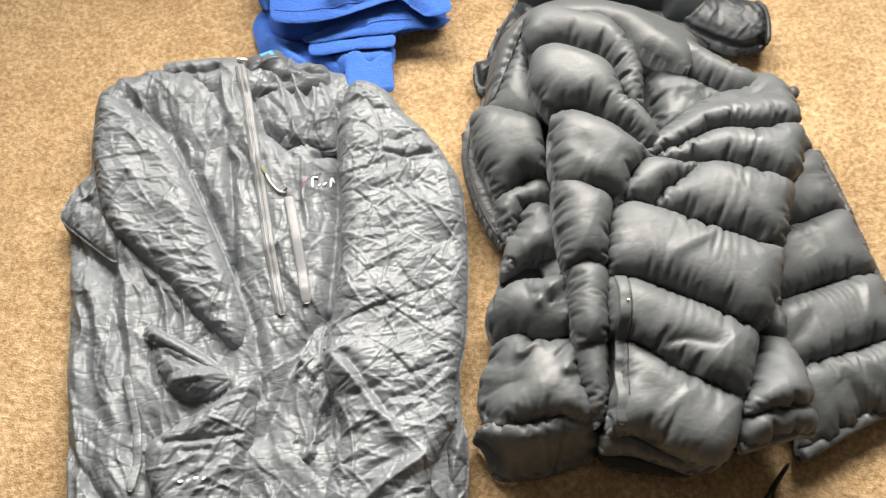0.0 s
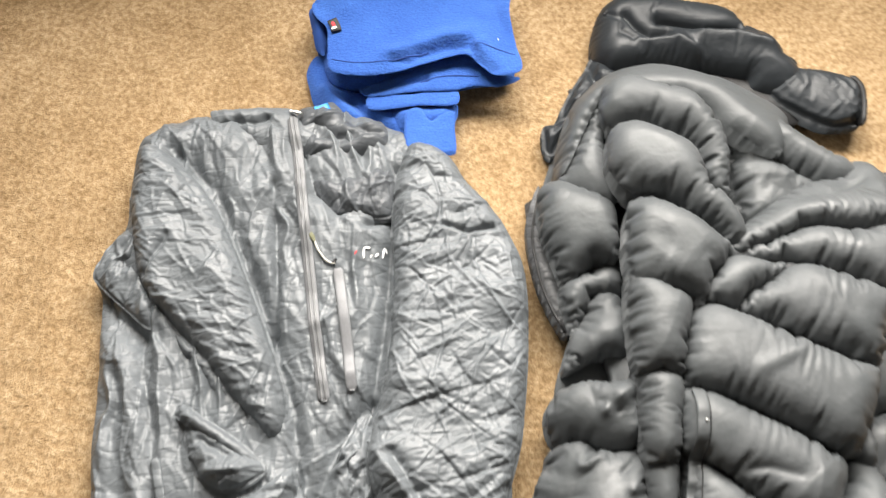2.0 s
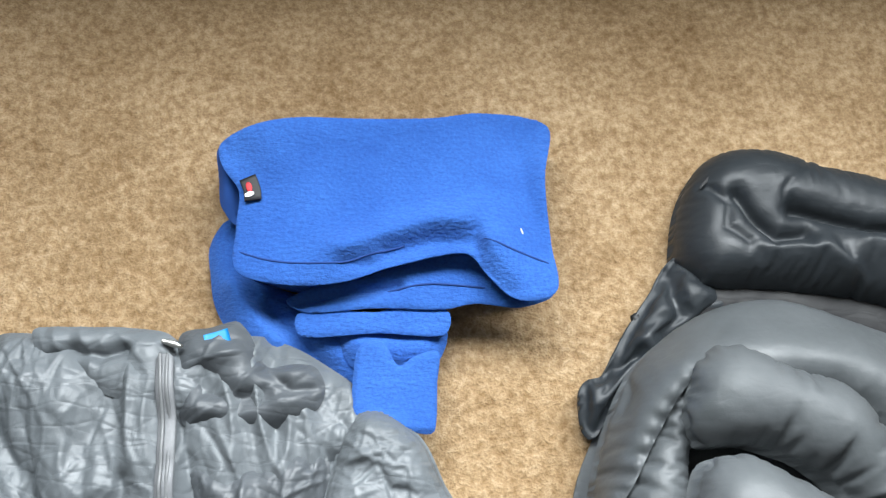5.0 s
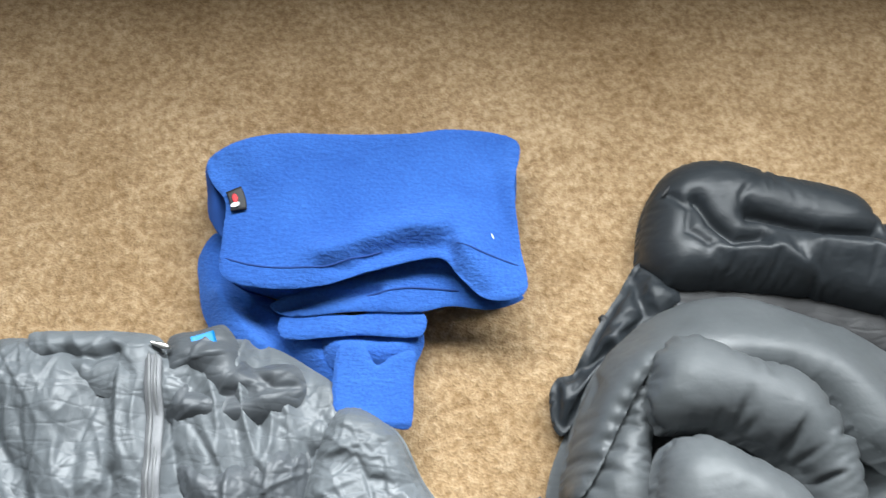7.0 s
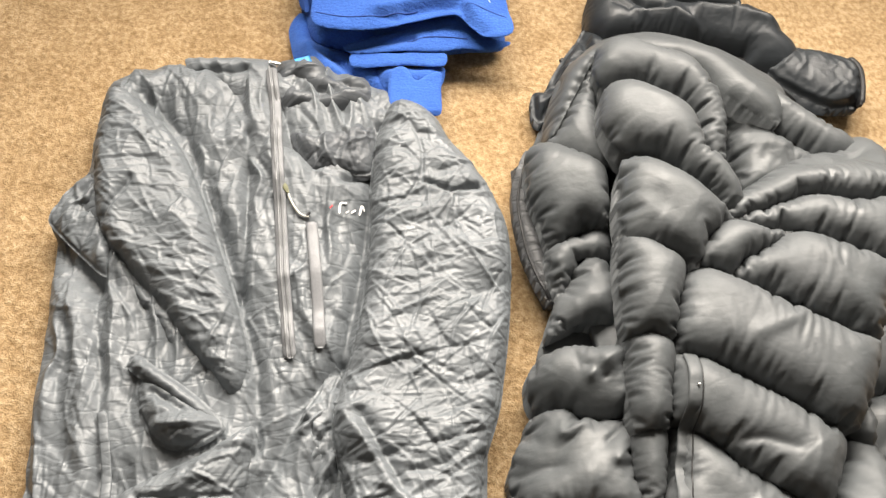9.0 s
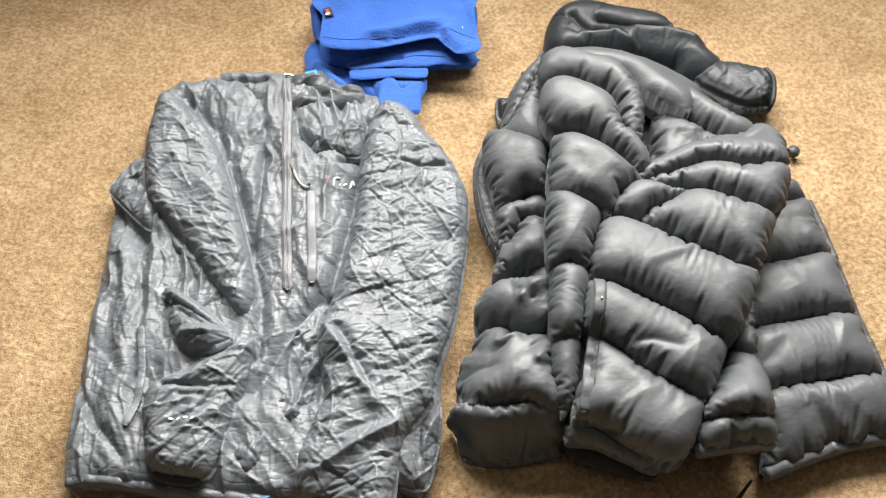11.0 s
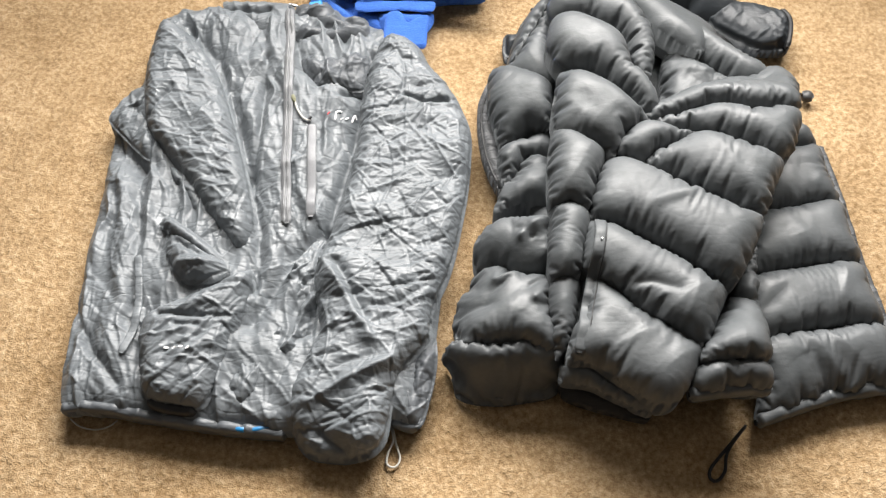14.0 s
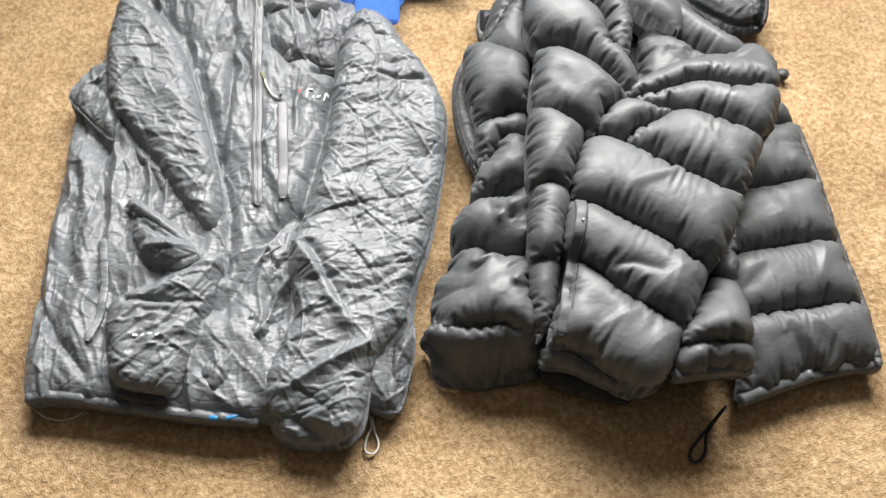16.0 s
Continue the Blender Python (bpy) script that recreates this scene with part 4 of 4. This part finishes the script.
across.append(baffle([(0.294, 0.337, 0.145), (0.319, 0.335, 0.145), (0.368, 0.307, 0.145), (0.424, 0.273, 0.145), (0.469, 0.240, 0.145), (0.485, 0.220, 0.145),
    (0.465, 0.176, 0.145), (0.444, 0.136, 0.145), (0.409, 0.158, 0.145), (0.356, 0.194, 0.145), (0.319, 0.230, 0.145), (0.287, 0.249, 0.145),
    (0.276, 0.259, 0.145), (0.282, 0.317, 0.145)], 0.04, 0.05, seed=28,
       lines=(([(0.406, 0.210, 0.150), (0.375, 0.223, 0.150), (0.351, 0.228, 0.150)], -0.007, 0.008),)))
across.append(baffle([(0.285, 0.259, 0.125), (0.322, 0.236, 0.125), (0.361, 0.201, 0.125), (0.414, 0.165, 0.125), (0.452, 0.142, 0.125), (0.437, 0.115, 0.125),
    (0.401, 0.060, 0.125), (0.373, 0.054, 0.125), (0.332, 0.081, 0.125), (0.287, 0.113, 0.125), (0.250, 0.121, 0.125), (0.259, 0.167, 0.125),
    (0.275, 0.194, 0.125)], 0.04, 0.05, seed=29, gather=0.007))
cuff = baffle([(0.255, 0.137, 0.090), (0.293, 0.124, 0.090), (0.340, 0.093, 0.090), (0.379, 0.083, 0.090), (0.368, 0.053, 0.090), (0.329, 0.070, 0.090),
    (0.283, 0.093, 0.090), (0.241, 0.104, 0.090)], 0.018, 0.02, 30, "cuff", None, 0.03, 0.008)
# even black sheet that fills the cuff opening
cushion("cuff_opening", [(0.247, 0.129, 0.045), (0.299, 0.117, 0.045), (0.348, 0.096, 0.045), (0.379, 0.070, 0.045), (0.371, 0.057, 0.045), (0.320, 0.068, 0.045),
    (0.271, 0.083, 0.045), (0.249, 0.096, 0.045)], 0.01, 0.02, BLACK, down, depth=0.035, label="black sheet filling the cuff opening")
strip("sleeve_placket", [(0.306, 0.335, 0.165), (0.300, 0.290, 0.165), (0.290, 0.240, 0.165), (0.281, 0.200, 0.150), (0.272, 0.160, 0.140), (0.264, 0.125, 0.130)], 0.018, 0.006, DOWN, down,
      "stitched sleeve seam allowance", over=across, lift=0.001, ripple=0.7)
strip("seam_thread", [(0.314, 0.330, 0.165), (0.308, 0.290, 0.165), (0.298, 0.240, 0.165), (0.289, 0.200, 0.150), (0.280, 0.160, 0.140)], 0.0016, 0.002, BLACK, down, over=across, lift=0.001)
strip("snap_stud", [(0.300, 0.287, 0.165), (0.303, 0.286, 0.165)], 0.005, 0.004, METAL, down, "small bright metal stud", over=across, lift=0.005)
# far sleeve beneath
baffle([(0.556, 0.322, 0.110), (0.527, 0.277, 0.110), (0.506, 0.234, 0.110), (0.538, 0.213, 0.110), (0.546, 0.267, 0.110)], 0.025, 0.03, 31)
baffle([(0.513, 0.244, 0.080), (0.540, 0.249, 0.080), (0.548, 0.206, 0.100), (0.543, 0.161, 0.120), (0.530, 0.117, 0.140), (0.481, 0.116, 0.150),
    (0.436, 0.116, 0.150), (0.451, 0.156, 0.130), (0.473, 0.192, 0.110)], 0.045, 0.045, 32)
baffle([(0.441, 0.120, 0.120), (0.492, 0.128, 0.120), (0.536, 0.120, 0.120), (0.532, 0.083, 0.120), (0.485, 0.083, 0.120), (0.440, 0.074, 0.120),
    (0.423, 0.089, 0.120)], 0.035, 0.03, 33, depth=0.07)
strip("cuff", [(0.420, 0.077, 0.105), (0.449, 0.081, 0.105), (0.490, 0.086, 0.105), (0.518, 0.088, 0.105), (0.537, 0.082, 0.105)], 0.022, 0.028, DOWN, down, ripple=0.5)
strip("hem", [(0.537, 0.061, 0.028), (0.578, 0.076, 0.028), (0.651, 0.100, 0.028), (0.713, 0.113, 0.028), (0.768, 0.118, 0.028)], 0.02, 0.03, DOWN, down, ripple=0.5)
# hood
# even black sheet between hood and yoke
cushion("hood_underlayer", [(0.290, 0.925, 0.030), (0.367, 0.928, 0.030), (0.479, 0.919, 0.030), (0.577, 0.880, 0.030), (0.622, 0.868, 0.030), (0.601, 0.789, 0.030),
    (0.496, 0.833, 0.030), (0.365, 0.872, 0.030), (0.289, 0.865, 0.030), (0.272, 0.888, 0.030)], 0.01, 0.02, BLACK, down, depth=0.028, label="black sheet under the hood's lower edge")
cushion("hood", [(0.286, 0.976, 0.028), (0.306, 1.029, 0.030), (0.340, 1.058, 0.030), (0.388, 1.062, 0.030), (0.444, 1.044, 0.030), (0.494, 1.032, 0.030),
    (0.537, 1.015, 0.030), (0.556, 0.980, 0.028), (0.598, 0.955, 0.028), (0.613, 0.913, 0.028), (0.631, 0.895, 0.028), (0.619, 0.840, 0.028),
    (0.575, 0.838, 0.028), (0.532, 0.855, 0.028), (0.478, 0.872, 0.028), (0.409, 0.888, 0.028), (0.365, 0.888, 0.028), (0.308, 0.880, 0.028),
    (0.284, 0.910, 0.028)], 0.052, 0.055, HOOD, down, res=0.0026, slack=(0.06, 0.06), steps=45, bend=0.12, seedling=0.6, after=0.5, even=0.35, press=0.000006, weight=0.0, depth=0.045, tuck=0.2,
        relief=with_folds(creased(-20, 40, 160, 0.045, 0.0022, 0.007, 34, 0, 0.04, 0.002, 0.3),
                          ([(0.339, 0.994, 0.100), (0.352, 0.969, 0.100), (0.372, 0.947, 0.100), (0.401, 0.950, 0.100)], -0.016, 0.008),
                          ([(0.396, 0.979, 0.100), (0.430, 0.970, 0.100), (0.467, 0.958, 0.100), (0.526, 0.955, 0.100)], -0.022, 0.009),
                          ([(0.270, 0.938, 0.100), (0.305, 0.904, 0.100), (0.350, 0.902, 0.100), (0.393, 0.897, 0.100), (0.456, 0.890, 0.100), (0.528, 0.872, 0.100)], -0.034, 0.013),
                          ([(0.367, 0.938, 0.100), (0.418, 0.936, 0.100), (0.440, 0.919, 0.100)], 0.010, 0.010),
                          ([(0.460, 0.942, 0.100), (0.517, 0.935, 0.100), (0.570, 0.915, 0.100)], 0.014, 0.014),
                          ([(0.318, 1.005, 0.100), (0.330, 0.985, 0.100), (0.325, 0.960, 0.100), (0.345, 0.945, 0.100)], -0.006, 0.005)))
strip("hood_binding", [(0.306, 1.007, 0.062), (0.334, 1.031, 0.062), (0.381, 1.036, 0.062), (0.442, 1.016, 0.062), (0.510, 0.995, 0.062)], 0.004, 0.002, BLACK, down, "black elastic hood binding")
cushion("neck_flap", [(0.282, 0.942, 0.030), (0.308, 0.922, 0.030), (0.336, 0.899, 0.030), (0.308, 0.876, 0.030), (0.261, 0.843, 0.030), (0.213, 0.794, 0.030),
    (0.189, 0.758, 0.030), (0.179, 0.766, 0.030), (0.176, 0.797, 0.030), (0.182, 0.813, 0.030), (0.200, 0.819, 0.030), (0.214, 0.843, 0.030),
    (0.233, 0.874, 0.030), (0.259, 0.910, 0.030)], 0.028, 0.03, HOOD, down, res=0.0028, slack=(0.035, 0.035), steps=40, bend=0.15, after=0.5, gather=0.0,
        relief=with_folds(creased(50, 30, 800, 0.04, 0.005, 0.01, 37), ([(0.274, 0.917, 0.070), (0.278, 0.878, 0.070), (0.262, 0.857, 0.070)], -0.016, 0.01), ([(0.207, 0.821, 0.070), (0.234, 0.836, 0.070)], -0.014, 0.008)), depth=0.04)
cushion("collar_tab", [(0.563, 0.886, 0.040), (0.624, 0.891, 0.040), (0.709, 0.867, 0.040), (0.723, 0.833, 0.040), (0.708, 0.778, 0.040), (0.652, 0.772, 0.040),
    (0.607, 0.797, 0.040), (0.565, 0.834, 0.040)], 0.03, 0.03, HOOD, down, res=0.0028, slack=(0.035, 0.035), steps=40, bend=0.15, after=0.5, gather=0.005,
        relief=creased(60, 40, 500, 0.03, 0.003, 0.01, 38, facet=0.5), depth=0.04)
strip("binding", [(0.703, 0.861, 0.050), (0.715, 0.839, 0.050), (0.712, 0.807, 0.050), (0.700, 0.769, 0.050)], 0.010, 0.02, BLACK, down, "black collar binding")
edge = cushion("zip_edge", [(0.156, 0.692, 0.055), (0.137, 0.659, 0.055), (0.126, 0.617, 0.055), (0.129, 0.552, 0.055), (0.139, 0.502, 0.055), (0.161, 0.449, 0.055),
    (0.183, 0.454, 0.055), (0.169, 0.502, 0.055), (0.161, 0.561, 0.055), (0.156, 0.623, 0.055)], 0.012, 0.012, DOWN_EDGE, down, gather=0.004, depth=0.05,
               label="stitched dark zip edge")
strip("zip_teeth", [(0.146, 0.655, 0.070), (0.133, 0.605, 0.070), (0.136, 0.541, 0.070), (0.147, 0.492, 0.070), (0.164, 0.449, 0.070)], 0.004, 0.003, BLACK, down, "black zip teeth", over=(edge,), lift=0.001)
strip("side_binding", [(0.716, 0.547, 0.050), (0.730, 0.437, 0.050), (0.738, 0.324, 0.050), (0.753, 0.217, 0.050), (0.756, 0.110, 0.050)], 0.012, 0.012, DOWN_EDGE, down, "stitched dark side binding", ripple=0.4)
loop("drawcord", [(0.521, 0.056, 0.030), (0.502, 0.035, 0.006), (0.469, -0.000, 0.006), (0.464, -0.016, 0.006), (0.473, -0.021, 0.006), (0.487, -0.007, 0.006),
    (0.495, 0.022, 0.006), (0.515, 0.050, 0.030)], 0.005, BLACK, down, "black drawcord loop")
strip("toggle_cord", [(0.676, 0.648, 0.080), (0.714, 0.679, 0.030), (0.729, 0.689, 0.014)], 0.004, 0.004, BLACK, down, crown=1)
strip("toggle", [(0.725, 0.691, 0.014), (0.744, 0.679, 0.014)], 0.022, 0.018, TOGGLE, down, "grey plastic cord toggle")
strip("neck_toggle", [(0.234, 0.881, 0.030), (0.239, 0.874, 0.030)], 0.014, 0.012, BLACK, down, "black cord lock")
strip("hood_pull", [(0.612, 0.921, 0.030), (0.623, 0.917, 0.030), (0.632, 0.905, 0.030)], 0.008, 0.008, BLACK, down, "black hood pull")
bar_mark(down, [(0.148, 0.093, 0.035), (0.161, 0.092, 0.035)], 0.003, (), TOGGLE)

# ---- blue fleece ----
fleece = thing("blue_fleece", "folded royal blue fleece top with stitched hems on carpet", "fleece top")
cushion("inner_layer", [(-0.188, 1.066, 0.030), (-0.128, 1.089, 0.030), (0.030, 1.093, 0.030), (0.145, 1.078, 0.030), (0.140, 0.957, 0.030), (0.143, 0.912, 0.030),
    (0.086, 0.906, 0.030), (-0.028, 0.897, 0.030), (-0.155, 0.922, 0.030), (-0.176, 0.976, 0.030)], 0.03, 0.03, FLEECE, fleece, depth=0.028, relief=napped(0.004, 0.08, 9))
main = cushion("folded_body", [(-0.184, 1.044, 0.085), (-0.157, 1.058, 0.095), (-0.118, 1.067, 0.095), (-0.039, 1.070, 0.092), (0.030, 1.075, 0.085), (0.076, 1.086, 0.075),
    (0.124, 1.087, 0.065), (0.154, 1.076, 0.055), (0.143, 1.009, 0.085), (0.146, 0.939, 0.085), (0.149, 0.891, 0.085), (0.114, 0.882, 0.085),
    (0.085, 0.906, 0.085), (0.067, 0.928, 0.085), (0.045, 0.930, 0.085), (-0.015, 0.916, 0.085), (-0.057, 0.900, 0.085), (-0.111, 0.897, 0.085),
    (-0.159, 0.911, 0.085), (-0.162, 0.957, 0.085), (-0.162, 0.993, 0.085), (-0.180, 1.020, 0.085)], 0.0015, 0.003, FLEECE, fleece, res=0.002, depth=0.005, tuck=0.3, soften=0.004,
        relief=with_folds(napped(0.006, 0.10, 1), ([(-0.057, 0.930, 0.100), (-0.014, 0.947, 0.100), (0.029, 0.960, 0.100), (0.061, 0.960, 0.100), (0.079, 0.943, 0.100)], 0.018, 0.020),
                          ([(-0.014, 0.932, 0.100), (0.029, 0.943, 0.100), (0.063, 0.941, 0.100)], -0.016, 0.017), ([(-0.030, 0.918, 0.100), (-0.057, 0.918, 0.100)], -0.008, 0.01),
                          ([(0.118, 1.046, 0.100), (0.132, 0.974, 0.100), (0.141, 0.934, 0.100)], -0.008, 0.02), ([(0.072, 0.951, 0.100), (0.076, 0.918, 0.100), (0.102, 0.890, 0.100)], -0.012, 0.010)))
hem = [(-0.157, 0.929, 0.090), (-0.133, 0.921, 0.090), (-0.100, 0.917, 0.090), (-0.057, 0.918, 0.090), (-0.025, 0.930, 0.090), (0.002, 0.939, 0.090)]
strip("hem_stitching", hem, 0.002, 0.0018, STITCH, fleece, over=(main,), lift=0.0)
strip("hem_stitching", [(0.079, 0.942, 0.090), (0.104, 0.932, 0.090), (0.142, 0.918, 0.090)], 0.002, 0.0018, STITCH, fleece, over=(main,), lift=0.0)
fold_one = cushion("under_fold", [(-0.115, 0.890, 0.055), (-0.082, 0.905, 0.055), (-0.016, 0.923, 0.055), (0.051, 0.940, 0.055), (0.091, 0.937, 0.055), (0.123, 0.905, 0.055),
    (0.150, 0.895, 0.055), (0.117, 0.883, 0.055), (0.073, 0.887, 0.055), (0.040, 0.881, 0.055), (-0.027, 0.882, 0.055), (-0.093, 0.878, 0.055)], 0.0015, 0.003, FLEECE, fleece, res=0.002, soften=0.004, relief=with_folds(napped(0.003, 0.06, 2), ([(-0.103, 0.887, 0.060), (-0.060, 0.896, 0.060), (-0.005, 0.904, 0.060)], -0.008, 0.006)), depth=0.006, tuck=0.3)
strip("hem_stitching", [(-0.015, 0.899, 0.080), (0.028, 0.906, 0.080), (0.082, 0.902, 0.080)], 0.002, 0.0018, STITCH, fleece, over=(fold_one,), lift=0.0005)
cushion("under_fold", [(-0.104, 0.877, 0.050), (-0.071, 0.881, 0.050), (-0.027, 0.879, 0.050), (-0.005, 0.884, 0.050), (0.044, 0.881, 0.050), (0.040, 0.856, 0.050),
    (-0.026, 0.858, 0.050), (-0.099, 0.855, 0.050)], 0.0015, 0.003, FLEECE, fleece, res=0.002, soften=0.004, relief=napped(0.002, 0.06, 3), depth=0.006, tuck=0.3)
cushion("sleeve", [(-0.061, 0.863, 0.030), (-0.005, 0.866, 0.030), (0.043, 0.865, 0.030), (0.035, 0.834, 0.030), (0.017, 0.829, 0.030), (-0.027, 0.829, 0.030),
    (-0.052, 0.829, 0.030)], 0.012, 0.02, FLEECE, fleece, res=0.002, relief=napped(0.003, 0.05, 6), depth=0.03)
cushion("sleeve_cuff", [(-0.043, 0.841, 0.055), (-0.032, 0.849, 0.055), (-0.018, 0.848, 0.055), (-0.004, 0.825, 0.055), (0.012, 0.834, 0.055), (0.035, 0.838, 0.055),
    (0.034, 0.808, 0.055), (0.031, 0.762, 0.055), (0.012, 0.761, 0.055), (-0.025, 0.768, 0.055), (-0.046, 0.776, 0.055), (-0.047, 0.819, 0.055)], 0.004, 0.005, FLEECE, fleece, res=0.002, soften=0.004, relief=napped(0.005, 0.05, 4), depth=0.008, tuck=0.3)
cushion("side_fold", [(-0.204, 0.958, 0.018), (-0.188, 0.986, 0.018), (-0.170, 0.982, 0.018), (-0.161, 0.928, 0.018), (-0.108, 0.904, 0.018), (-0.062, 0.880, 0.018),
    (-0.033, 0.835, 0.018), (-0.047, 0.791, 0.018), (-0.065, 0.796, 0.018), (-0.083, 0.829, 0.018), (-0.138, 0.831, 0.018), (-0.171, 0.858, 0.018),
    (-0.193, 0.892, 0.018), (-0.201, 0.928, 0.018)], 0.018, 0.03, FLEECE, fleece, res=0.002,
        relief=with_folds(napped(0.006, 0.05, 5), ([(-0.150, 0.899, 0.050), (-0.103, 0.853, 0.050), (-0.058, 0.809, 0.050)], -0.012, 0.012), ([(-0.173, 0.910, 0.050), (-0.125, 0.853, 0.050)], 0.008, 0.012)), depth=0.016)
# same fleece, coloured darker for the shade inside the neck
cushion("neck_band", [(-0.193, 1.049, 0.060), (-0.182, 1.058, 0.060), (-0.169, 1.036, 0.060), (-0.165, 0.988, 0.060), (-0.174, 0.976, 0.060), (-0.185, 0.988, 0.060),
    (-0.189, 1.018, 0.060)], 0.012, 0.012, FLEECE_SHADED, fleece, res=0.002, depth=0.05, label="blue neck band turned inside the fold")
tag = strip("label_tab", [(-0.153, 1.005, 0.120), (-0.148, 0.993, 0.120), (-0.146, 0.981, 0.120)], 0.017, 0.002, LABEL_BLACK, fleece, "black woven label", over=(main,), lift=0.004, blunt=True, crown=0.15)
for pts, m in (([(-0.152, 0.999, 0.120), (-0.149, 0.989, 0.120)], RED), ([(-0.154, 0.985, 0.120), (-0.145, 0.988, 0.120)], PRINT)):
    mk = strip("printed_mark", pts, 0.006, 0.001, m, tag, over=(main,), lift=0.0065, step=0.002)
strip("lint", [(0.116, 0.954, 0.100), (0.118, 0.948, 0.100)], 0.002, 0.001, PRINT, fleece, over=(main,), lift=0.001, step=0.002)
